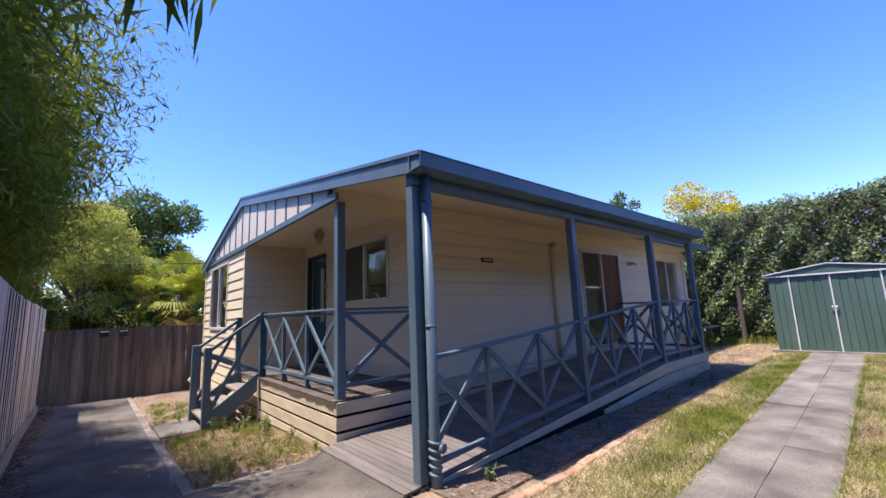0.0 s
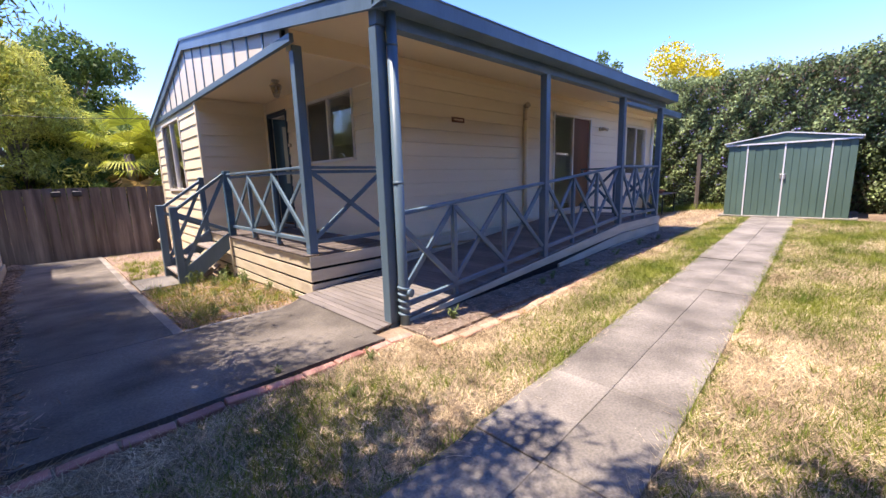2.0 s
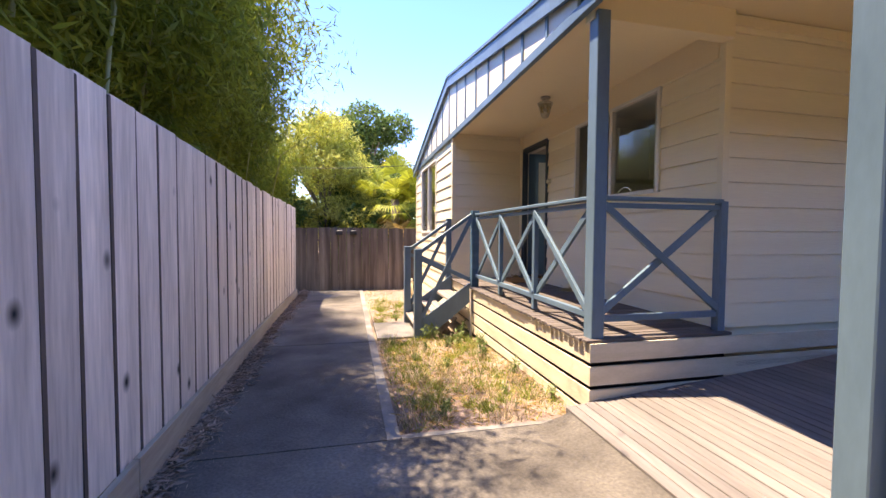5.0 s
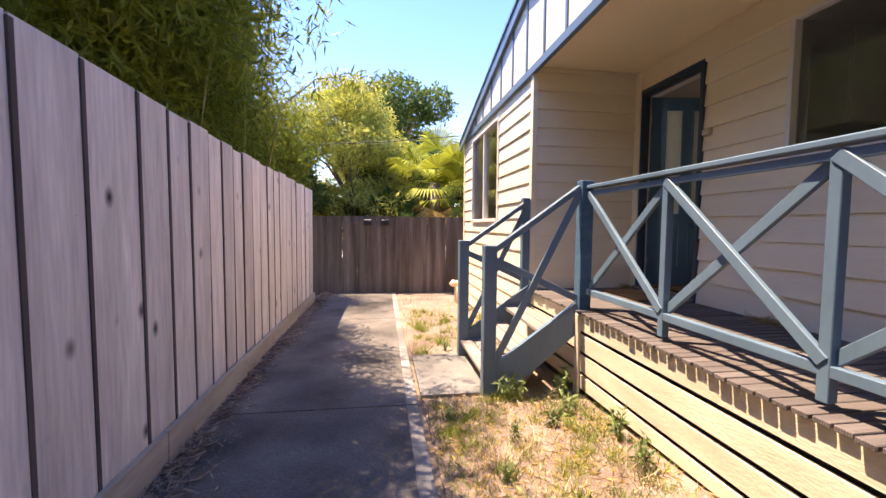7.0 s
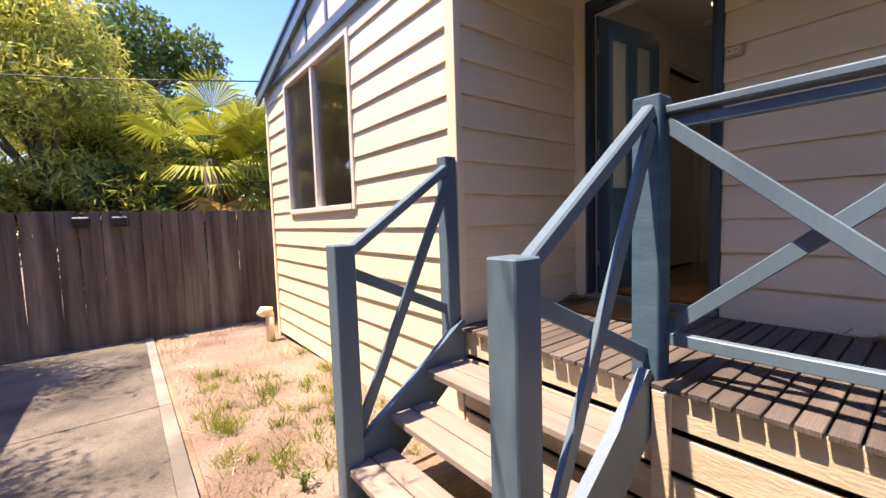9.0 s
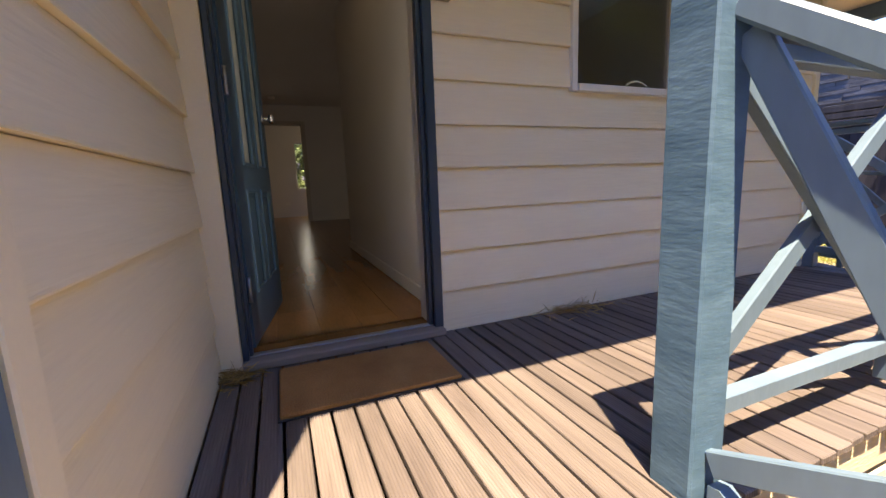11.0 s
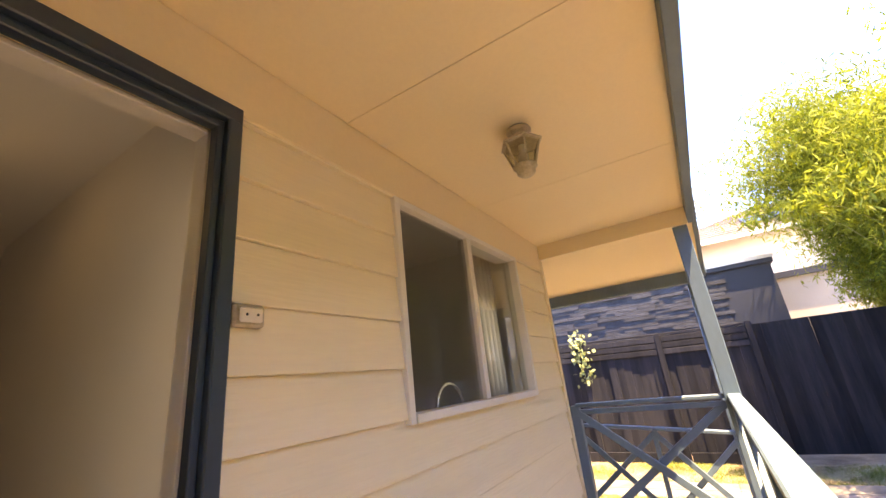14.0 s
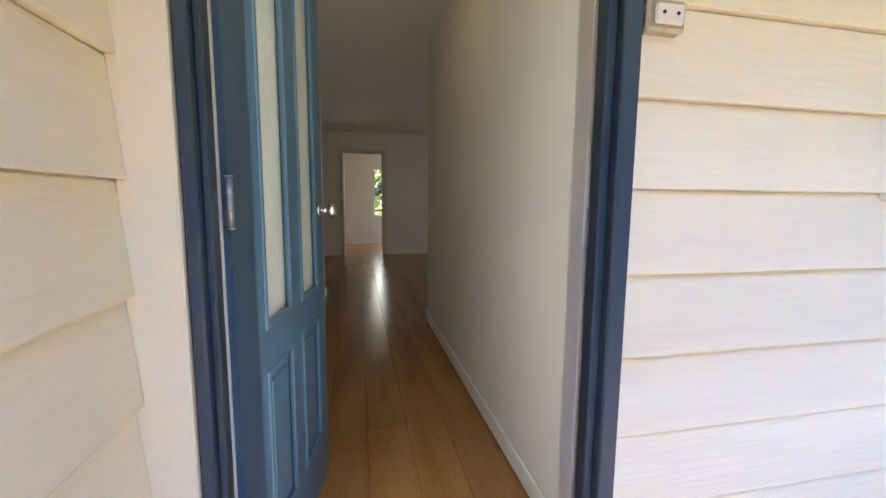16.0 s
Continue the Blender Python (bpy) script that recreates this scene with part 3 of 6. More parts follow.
RWIN = (6.72, 8.33, 1.21, 2.61)
SLIDE = (5.42, 7.01, 0.54, 2.51)
WIN2 = (9.02, 10.43, 1.26, 2.51)
BACKWIN = (3.75, 4.66, 1.20, 2.40)


def wall(name, label, axis, face, sign, u0, u1, z0, z1, holes, clad=True, ends=(0, 0)):
    """An outer wall: core, inner lining and cladding. sign: which way its outside looks along the axis."""
    w = thing(name, label, "wall", kind="structure")
    part("core", core(B(), axis, *sorted((face, face - sign * 0.06)), u0, u1, z0, z1, holes), M_CREAMFLAT, w)
    part("lining", core(B(), axis, *sorted((face - sign * 0.064, face - sign * 0.12)), u0 + ends[0], u1 - ends[1], 0.42, 2.92, holes), M_INWALL, w, "painted plasterboard lining")
    if clad:
        boards(w, axis, face, sign, u0, (5.346 if name == "wall_porch" else u1), D if name != "wall_room_front" else -0.30, z1, holes)
    return w


wall("wall_porch", "cream painted weatherboard wall behind the porch deck", "x", XW, -1, YS, YR, 0.30, 2.79, [DOOR, WIN], ends=(0.13, 0))
wall("wall_room_front", "sunlit cream weatherboard wall of the front room", "x", 0.0, -1, YR, YN, -0.30, 2.73, [RWIN], ends=(0.13, 0.13))
w_side = thing("wall_porch_side", "cream weatherboard return wall beside the front door", "wall", kind="structure")
part("core", core(B(), "y", YR, YR + 0.06, 0.062, XW + 0.058, 0.30, 2.79), M_CREAMFLAT, w_side)
part("lining", core(B(), "y", YR + 0.062, YR + 0.12, 0.13, 5.1, 0.42, 2.92, [(2.75, 3.55, 0.5, 2.5)]), M_INWALL, w_side)
part("corridor_lining", core(B(), "y", YR + 0.001, YR + 0.059, XW + 0.122, 5.1, 0.42, 2.92, [(2.75, 3.55, 0.5, 2.5)]), M_INWALL, w_side)
boards(w_side, "y", YR, -1, 0.022, XW - 0.047, D, 2.79)
wall("wall_long", "cream weatherboard wall along the ramp verandah", "y", YS, -1, XW, XE, -0.05, 2.90, [SLIDE, WIN2], ends=(0.13, 0.13))
wall("wall_end", "cream weatherboard end wall of the house", "x", XE, 1, YS + 0.002, YN - 0.002, -0.3, 2.95, [BACKWIN], clad=False, ends=(0.13, 0.13))
wall("wall_far_side", "cream far side wall of the house", "y", YN, 1, 0.062, XE - 0.062, -0.5, 2.76, [], clad=False, ends=(0.13, 0.13))
trims = thing("corner_trim", "cream corner boards of the house", "trim", kind="structure")
for x0, x1, y0, y1, z0, z1 in ((-0.032, 0.02, YR - 0.032, YR + 0.045, -0.28, 2.73), (XW - 0.045, XW - 0.001, 5.347, YR - 0.003, D, 2.79), (XW - 0.03, XW + 0.03, YS - 0.03, YS + 0.02, 0.30, 2.66), (-0.032, 0.02, YN - 0.045, YN + 0.03, -0.45, 2.73)):
    bm = B()
    box(bm, x0, x1, y0, y1, z0, z1, 0.003)
    part("corner_board", bm, M_CREAMFLAT, trims)

# inner walls, floor and ceiling
inner = thing("wall_corridor", "plain painted corridor wall", "wall", kind="structure")
part("wall_panel", core(B(), "y", 4.33, 4.45, XW + 0.122, 3.95, 0.42, 2.92), M_INWALL, inner)
bm = B()
box(bm, XW + 0.13, 3.962, 4.452, 4.464, 0.503, 0.585, 0.003)
part("skirting", bm, M_WHITE, inner, "white skirting board")
bm = B()
box(bm, XW + 0.10, XW + 0.125, 4.452, 4.50, 0.503, 2.53, 0.003)
part("architrave", bm, M_WHITE, inner, "white inner door trim")
across = thing("wall_living", "plain painted wall at the end of the living room", "wall", kind="structure")
part("wall_panel", core(B(), "x", 8.58, 8.70, YS + 0.122, YN - 0.122, 0.42, 2.92, [(4.58, 5.32, 0.42, 2.51)]), M_INWALL, across)
for y0, y1, z0, z1 in ((4.50, 4.58, 0.503, 2.58), (5.32, 5.38, 0.503, 2.58), (4.58, 5.32, 2.51, 2.58)):
    bm = B()
    box(bm, 8.555, 8.72, y0, y1, z0, z1, 0.004)
    part("architrave", bm, M_CABINET, across, "stained door frame")
for y0, y1 in ((YS + 0.13, 4.50), (5.38, YN - 0.13)):
    bm = B()
    box(bm, 8.565, 8.578, y0, y1, 0.503, 0.58)
    part("skirting", bm, M_WHITE, across)
for a, b in ((XW + 0.13, 2.70), (3.60, 5.11)):
    bm = B()
    box(bm, a, b, YR - 0.014, YR - 0.001, 0.503, 0.585)
    part("skirting", bm, M_WHITE, w_side)
bm = B()
box(bm, 2.70, 2.75, YR - 0.02, YR + 0.13, 0.503, 2.55, 0.004)
box(bm, 3.55, 3.60, YR - 0.02, YR + 0.13, 0.503, 2.55, 0.004)
box(bm, 2.75, 3.55, YR - 0.02, YR + 0.13, 2.50, 2.55, 0.004)
part("door_frame", bm, M_CABINET, w_side, "cream inner door frame")
bm = B()
box(bm, 2.755, 3.545, YR + 0.05, YR + 0.085, 0.51, 2.495, 0.003)
part("door_leaf", bm, M_CABINET, w_side, "cream flush inner door")
ceil = B()
box(ceil, 0.13, XE - 0.125, YR + 0.122, YN - 0.122, 2.90, 2.915)
box(ceil, XW + 0.122, XE - 0.125, YS + 0.122, YR + 0.121, 2.90, 2.915)
tagged(part("ceiling", ceil, M_INCEIL), "plain painted plaster ceiling", "ceiling", kind="structure")
floor = thing("floor", "glossy brown laminate floor planks running along the corridor", "floor", kind="structure")
bm = B()
box(bm, 0.13, XE - 0.125, YR + 0.122, YN - 0.122, 0.38, 0.488)
box(bm, XW + 0.02, XE - 0.125, YS + 0.122, YR + 0.121, 0.38, 0.488)
part("subfloor", bm, M_FLOOR, floor)
bm = B()
box(bm, -0.6, 0.6, -0.0924, 0.0924, -0.010, 0.0)
bmesh.ops.bevel(bm, geom=[e for e in bm.edges if all(v.co.z > -0.001 for v in e.verts)], offset=0.0018, segments=1, affect="EDGES")
me = mesh_of(bm, "plank", M_FLOOR)
for r in range(25):
    y = 1.961 + r * 0.186
    if y > 5.5:
        break
    x = XW + 0.13 - (r * 0.47 % 1.2) + 0.6
    while x < 10.2:
        a, b = max(x - 0.6, XW + 0.125), min(x + 0.6, XE - 0.13)
        if x - 0.6 < XW + 0.125:
            bm = B()
            box(bm, a, b - 0.001, y - 0.0924, y + 0.0924, 0.49, 0.50)
            part("plank", bm, M_FLOOR, floor)
        else:
            piece("plank", me, floor, pose(x, y, 0.50))
        x += 1.2015

# roof: two corrugated sides, ridge cap, fascia, gutters
roof = thing("roof", "low-pitched grey steel roof with blue-grey barge boards and gutters", "roof", kind="structure")


def corrugated(name, x0, x1, ya, yb, pitch=0.076, amp=0.008):
    n = int((x1 - x0) / pitch * 4)
    X = np.linspace(x0, x1, n + 1)
    Z = amp * np.sin((X - x0) / pitch * 2 * np.pi)
    rows = []
    for dz in (0.0, -0.004):
        for y in (ya, yb):
            rows.append(np.stack([X, np.full_like(X, y), roof_z(y) + Z + dz], -1))
    v = np.concatenate(rows)
    k = np.arange(n)
    m = n + 1
    f = np.concatenate([np.stack([k, k + 1, k + 1 + m, k + m], -1), np.stack([k + 2 * m, k + 3 * m, k + 1 + 3 * m, k + 1 + 2 * m], -1)])
    return raw(name, v, f, M_ROOF, roof, smooth=True)


corrugated("roof_sheet", -0.08, 6.66, -0.20, RIDGE_Y)
corrugated("roof_sheet", 6.664, 11.3, 1.22, RIDGE_Y)
corrugated("roof_sheet", -0.08, 11.3, YN + 0.20, RIDGE_Y)
bm = B()
prism(bm, [(RIDGE_Y - 0.16, roof_z(RIDGE_Y - 0.16) + 0.012), (RIDGE_Y, RIDGE_Z + 0.025), (RIDGE_Y + 0.16, roof_z(RIDGE_Y + 0.16) + 0.012), (RIDGE_Y, RIDGE_Z + 0.012)], "x", -0.085, 11.3)
part("ridge_cap", bm, M_ROOF, roof)


def barge(x0, x1, ya, yb, h):
    bm = B()
    prism(bm, [(ya, roof_z(ya) + 0.012), (yb, roof_z(yb) + 0.012), (yb, roof_z(yb) - h), (ya, roof_z(ya) - h)], "x", x0, x1)
    return bm


part("barge_board", barge(-0.088, -0.054, -0.16, RIDGE_Y, 0.17), M_BLUE, roof, "blue-grey barge board")
part("barge_board", barge(-0.088, -0.054, RIDGE_Y, YN + 0.18, 0.17), M_BLUE, roof, "blue-grey barge board")
part("barge_cap", barge(-0.104, -0.042, -0.18, RIDGE_Y, -0.026 + 0.05), M_BLUE, roof)
part("barge_cap", barge(-0.104, -0.042, RIDGE_Y, YN + 0.2, -0.026 + 0.05), M_BLUE, roof)
# gable infill above the porch and the room
bm = B()
YL = 1.50
prism(bm, [(YL + 0.25, 2.79), (YL + 0.25, roof_z(YL + 0.25) - 0.03), (RIDGE_Y, RIDGE_Z - 0.03), (YN, roof_z(YN) - 0.03), (YN, 2.79)], "x", -0.040, -0.015)
part("gable_panel", bm, M_PANEL, roof, "pale cream gable sheet")
bm = B()
box(bm, -0.052, -0.003, 1.50, YN + 0.1, 2.715, 2.80, 0.004)
part("gable_beam", bm, M_BLUE, roof, "blue-grey gable beam")
y = 2.20
while y < YN - 0.1:
    bm = B()
    box(bm, -0.053, -0.041, y - 0.02, y + 0.02, 2.80, roof_z(y) - 0.15)
    part("batten", bm, M_BLUE, roof)
    y += 0.485
# verandah beam, gutter, ceiling, porch soffit
bm = B()
box(bm, -0.05, 6.62, -0.02, 0.085, 2.47, 2.60, 0.004)
part("verandah_beam", bm, M_BLUE, roof, "blue-grey verandah beam")
bm = B()
prism(bm, [(-0.20, 2.575), (-0.055, 2.565), (-0.03, 2.565), (-0.03, 2.70), (-0.042, 2.70), (-0.042, 2.58), (-0.188, 2.59), (-0.196, 2.70), (-0.215, 2.705), (-0.215, 2.695), (-0.205, 2.69)], "x", -0.104, 6.70)
part("gutter", bm, M_BLUE, roof, "blue-grey steel gutter")
bm = B()
prism(bm, [(1.04, 2.80), (1.18, 2.80), (1.18, 2.94), (1.168, 2.94), (1.168, 2.812), (1.052, 2.812), (1.045, 2.94), (1.03, 2.94)], "x", 6.72, 11.35)
part("gutter", bm, M_BLUE, roof, "blue-grey steel gutter")
bm = B()
prism(bm, [(-0.03, roof_z(-0.03) - 0.155), (YS - 0.002, roof_z(YS) - 0.155), (YS - 0.002, roof_z(YS) - 0.145), (-0.03, roof_z(-0.03) - 0.145)], "x", -0.05, 6.62)
tagged(part("verandah_ceiling", bm, M_SOFFIT), "sloping cream verandah ceiling sheet", "ceiling", kind="structure")
bm = B()
prism(bm, [(1.20, 2.86), (YS - 0.002, 2.86), (YS - 0.002, 2.87), (1.20, 2.87)], "x", 6.63, 11.25)
tagged(part("eave_soffit", bm, M_SOFFIT), "cream eave soffit", "ceiling", kind="structure")
bm = B()
for y0, y1 in ((1.70, 2.837), (2.84, 4.037), (4.04, YR - 0.002)):
    box(bm, -0.002, XW - 0.002, y0, y1, 2.795, 2.803)
tagged(part("porch_soffit", bm, M_SOFFIT), "flat cream porch soffit sheets with fine joints", "ceiling", kind="structure")
bm = B()
box(bm, XW - 0.03, XW - 0.004, 1.72, 5.345, 2.562, 2.793, 0.003)
box(bm, -0.002, XW - 0.004, 1.60, 1.699, 2.665, 2.95, 0.004)
box(bm, 1.0, 6.6, YS - 0.03, YS - 0.026 + 0.02, 2.79, 2.86, 0.003)
tagged(part("soffit_trim", bm, M_SOFFIT), "cream trim boards and beam under the porch soffit", "trim", kind="structure")

# ---- porch deck, ramp and stairs ----
deck = thing("porch_deck", "weathered brown timber porch deck with grooved boards", "deck", kind="structure")
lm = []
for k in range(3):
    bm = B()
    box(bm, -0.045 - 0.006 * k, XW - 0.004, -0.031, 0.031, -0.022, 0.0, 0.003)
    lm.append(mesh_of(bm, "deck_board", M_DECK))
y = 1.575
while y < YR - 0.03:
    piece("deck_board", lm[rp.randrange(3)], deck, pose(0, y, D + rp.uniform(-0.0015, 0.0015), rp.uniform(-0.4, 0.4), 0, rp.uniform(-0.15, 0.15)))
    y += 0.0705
bm = B()
for y in (1.60, 3.0, 4.4, 5.40):
    box(bm, 0.0, XW - 0.01, y - 0.02, y + 0.02, 0.30, 0.437)
part("joist", bm, M_TREAD, deck)
# black sheets added behind the skirting gaps as the shade under the deck
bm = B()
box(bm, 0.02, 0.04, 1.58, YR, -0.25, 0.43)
part("underside_shade", bm, M_BLACK, deck, "black sheet standing for the shade under the deck")
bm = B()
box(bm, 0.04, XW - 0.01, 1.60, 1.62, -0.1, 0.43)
part("underside_shade", bm, M_BLACK, deck)
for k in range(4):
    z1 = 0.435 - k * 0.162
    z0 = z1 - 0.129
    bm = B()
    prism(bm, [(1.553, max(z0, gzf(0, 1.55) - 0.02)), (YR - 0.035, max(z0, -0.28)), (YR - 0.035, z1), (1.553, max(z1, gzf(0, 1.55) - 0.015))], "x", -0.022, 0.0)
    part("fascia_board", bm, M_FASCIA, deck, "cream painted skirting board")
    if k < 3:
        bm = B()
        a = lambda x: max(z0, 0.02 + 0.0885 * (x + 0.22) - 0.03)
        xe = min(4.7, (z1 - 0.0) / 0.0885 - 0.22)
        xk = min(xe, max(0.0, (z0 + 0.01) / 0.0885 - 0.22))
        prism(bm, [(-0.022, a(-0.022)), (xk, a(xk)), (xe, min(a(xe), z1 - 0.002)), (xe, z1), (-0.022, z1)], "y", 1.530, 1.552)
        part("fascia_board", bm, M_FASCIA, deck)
bm = B()
box(bm, -0.046, -0.0235, 4.27, 4.335, -0.24, 0.434, 0.003)
part("corner_batten", bm, M_FASCIA, deck, "upright cream batten beside the stairs")

RX = 4.75


def ramp_z(x):
    return 0.02 + ((D - 0.02) / (RX + 0.22)) * (x + 0.22) if x < RX else D


ramp = thing("access_ramp", "weathered timber access ramp rising along the house", "ramp", kind="structure")
bm = B()
box(bm, -0.0325, 0.0325, 0.0, 1.525, -0.022, 0.0, 0.003)
me = mesh_of(bm, "ramp_board", M_RAMP)
x = -0.17
while x < 6.55:
    t = math.degrees(math.atan(D / (RX + 0.22))) if x < RX else 0
    piece("ramp_board", me, ramp, pose(x, 0, ramp_z(x) + rp.uniform(-0.001, 0.001), 0, -t, 0))
    x += 0.0705
bm = B()
box(bm, 1.22, 6.55, 1.53, YS - 0.024, 0.20, 0.24)
part("edge_filler", bm, M_RAMP, ramp)
bm = B()
box(bm, -0.2025, -0.185, 0.002, 1.523, -0.12, 0.004)
part("foot_board", bm, M_RAMP, ramp)
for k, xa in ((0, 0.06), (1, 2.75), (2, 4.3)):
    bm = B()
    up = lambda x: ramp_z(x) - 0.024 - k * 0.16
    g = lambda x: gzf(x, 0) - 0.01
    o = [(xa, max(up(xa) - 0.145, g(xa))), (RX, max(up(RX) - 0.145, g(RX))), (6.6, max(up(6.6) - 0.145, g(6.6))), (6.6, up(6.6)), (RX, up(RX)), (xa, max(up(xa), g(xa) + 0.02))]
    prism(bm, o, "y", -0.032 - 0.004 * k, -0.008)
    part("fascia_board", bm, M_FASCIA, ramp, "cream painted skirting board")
# black sheet added as the shade under the ramp
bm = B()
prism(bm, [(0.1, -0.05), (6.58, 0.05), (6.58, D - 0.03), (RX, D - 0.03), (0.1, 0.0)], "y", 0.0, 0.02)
part("underside_shade", bm, M_BLACK, ramp)

stairs = thing("porch_stairs", "timber porch stairs with blue-grey stringers and grey treads", "stairs", kind="structure")
for k, (x0, z) in enumerate(((-0.315, 0.285), (-0.545, 0.115), (-0.785, -0.055))):
    for a in (0, 0.128):
        bm = B()
        box(bm, x0 + a, x0 + a + 0.12, 4.382, 5.378, z - 0.035, z, 0.005)
        part("tread", bm, M_TREAD, stairs)
for y in (4.36, 5.40):
    bm = B()
    prism(bm, [(-0.78, -0.25), (-0.66, -0.25), (-0.026, 0.26), (-0.026, 0.50), (-0.05, 0.505), (-0.78, -0.02)], "y", y - 0.02, y + 0.02)
    part("stringer", bm, M_BLUE, stairs, "blue-grey painted stringer")

# ---- posts and railings ----
def post(name, x, y, z0, z1, s, label, material=None, group="porch posts"):
    bm = B()
    box(bm, x - s / 2, x + s / 2, y - s / 2, y + s / 2, z0, z1, 0.005)
    return tagged(part(name, bm, material or M_BLUE), label, "post", group)


post("verandah_post", 0.0, 0.05, -0.02, 2.47, 0.10, "blue-grey verandah corner post beside the downpipe", group="verandah posts")
post("porch_post", 0.06, 1.62, D - 0.01, 2.715, 0.10, "blue-grey porch post at the deck corner", group="verandah posts")
for x in (2.45, 4.75, 6.50):
    post("verandah_post", x, 0.03, ramp_z(x) - (0.02 if x < 6 else 0.40), 2.47, 0.09, "blue-grey verandah post beside the ramp rail", group="verandah posts")
post("newel_post", 0.032, 4.373, D - 0.10, 1.50, 0.10, "rough-sawn blue-grey rail post at the top of the stairs", M_BLUEROUGH, "stair posts")
post("newel_post", -0.755, 4.36, -0.26, 0.98, 0.10, "blue-grey post at the foot of the stairs", group="stair posts")
post("newel_post", -0.755, 5.40, -0.27, 0.98, 0.10, "blue-grey post at the foot of the stairs", group="stair posts")
post("newel_post", -0.077, 5.45, 0.20, 1.43, 0.08, "slim blue-grey rail post against the front room wall", group="stair posts")


def bay(rail, p, q, lo, hi, plane):
    """One crossed bay between two uprights: p, q are (x, y, floor height)."""
    p, q = Vector(p), Vector(q)
    n = Vector(plane)
    for a, b, s in ((lo, hi, 0.5), (hi, lo, -0.5)):
        bm = B()
        bar(bm, p + Vector((0, 0, a)) + n * 0.032 * s, q + Vector((0, 0, b)) + n * 0.032 * s, 0.026, 0.052, up=n.cross(q - p), bevel=0.003)
        part("brace", bm, M_BLUE, rail)


def railing(name, label, stops, floor, top, low, plane, cap=(0.075, 0.030), sub=True, shift=(0, 0, 0), ends=True, group="railings"):
    """A railing with crossed bays. stops: plan points; floor: height at each."""
    rail = thing(name, label, "railing", group)
    P = [Vector((x, y, f)) for (x, y), f in zip(stops, floor)]
    a, b = P[0], P[-1]
    for u, v in zip(P, P[1:]):
        bay(rail, u, v, low + 0.03, top - 0.06, plane)
    segs = [(a, b)] if abs((b.z - a.z)) < 1e-6 or len(P) == 2 else list(zip(P, P[1:]))
    for u, v in segs:
        bm = B()
        bar(bm, u + Vector((0, 0, top - cap[1] / 2)), v + Vector((0, 0, top - cap[1] / 2)), cap[0], cap[1], bevel=0.006)
        part("handrail", bm, M_BLUE, rail)
        if sub:
            bm = B()
            bar(bm, u + Vector((0, 0, top - cap[1] - 0.034)), v + Vector((0, 0, top - cap[1] - 0.034)), 0.04, 0.036, bevel=0.003)
            part("under_rail", bm, M_BLUE, rail)
        bm = B()
        bar(bm, u + Vector((0, 0, low)), v + Vector((0, 0, low)), 0.04, 0.045, bevel=0.003)
        part("bottom_rail", bm, M_BLUE, rail)
    for u in P[1:-1]:
        bm = B()
        bar(bm, u + Vector((0, 0, low - 0.12)), u + Vector((0, 0, top - 0.04)), 0.045, 0.045, up=(1, 0, 0), bevel=0.003)
        part("baluster", bm, M_BLUE, rail)
    return rail


railing("porch_railing", "blue-grey timber porch railing with crossed braces", [(0.055, 4.325), (0.055, 3.44), (0.055, 2.555), (0.055, 1.67)], [D] * 4, 1.0, 0.15, (1, 0, 0))
side_rail = railing("porch_side_railing", "blue-grey crossed railing across the porch end", [(0.11, 1.62), (1.12, 1.62)], [D] * 2, 1.0, 0.13, (0, 1, 0))
bm = B()
box(bm, 1.095, 1.16, 1.585, 1.65, D, D + 0.985, 0.004)
part("end_post", bm, M_BLUE, side_rail)
for st in ([0.055, 0.80, 1.62, 2.40], [2.50, 3.20, 3.92, 4.70], [4.80, 5.40, 5.97, 6.455]):
    railing("ramp_railing", "blue-grey crossed railing along the sloping ramp" if st[0] < 4 else "blue-grey crossed railing along the level landing", [(x, 0.03) for x in st], [ramp_z(x) for x in st], 0.95, 0.10, (0, 1, 0), cap=(0.07, 0.034), sub=False)
railing("landing_end_railing", "blue-grey crossed railing closing the landing end", [(6.50, 0.08), (6.50, 0.85), (6.50, 1.60)], [D] * 3, 0.95, 0.10, (1, 0, 0), cap=(0.07, 0.034), sub=False)
for y, xa, za, top in ((4.36, -0.016, 1.445, 0.915), (5.43, -0.06, 1.39, 0.90)):
    rail = thing("stair_railing", "blue-grey sloping stair handrail with crossed braces", "railing", "railings")
    bm = B()
    bar(bm, (-0.755, y, top), (xa, y, za), 0.045, 0.05, bevel=0.007)
    part("handrail", bm, M_BLUE, rail)
    bm = B()
    bar(bm, (-0.71, y - 0.012, 0.04), (xa - 0.01, y - 0.012, za - 0.05), 0.022, 0.055)
    part("brace", bm, M_BLUE, rail)
    bm = B()
    bar(bm, (-0.71, y + 0.012, top - 0.05), (xa - 0.01, y + 0.012, 0.55), 0.022, 0.055)
    part("brace", bm, M_BLUE, rail)

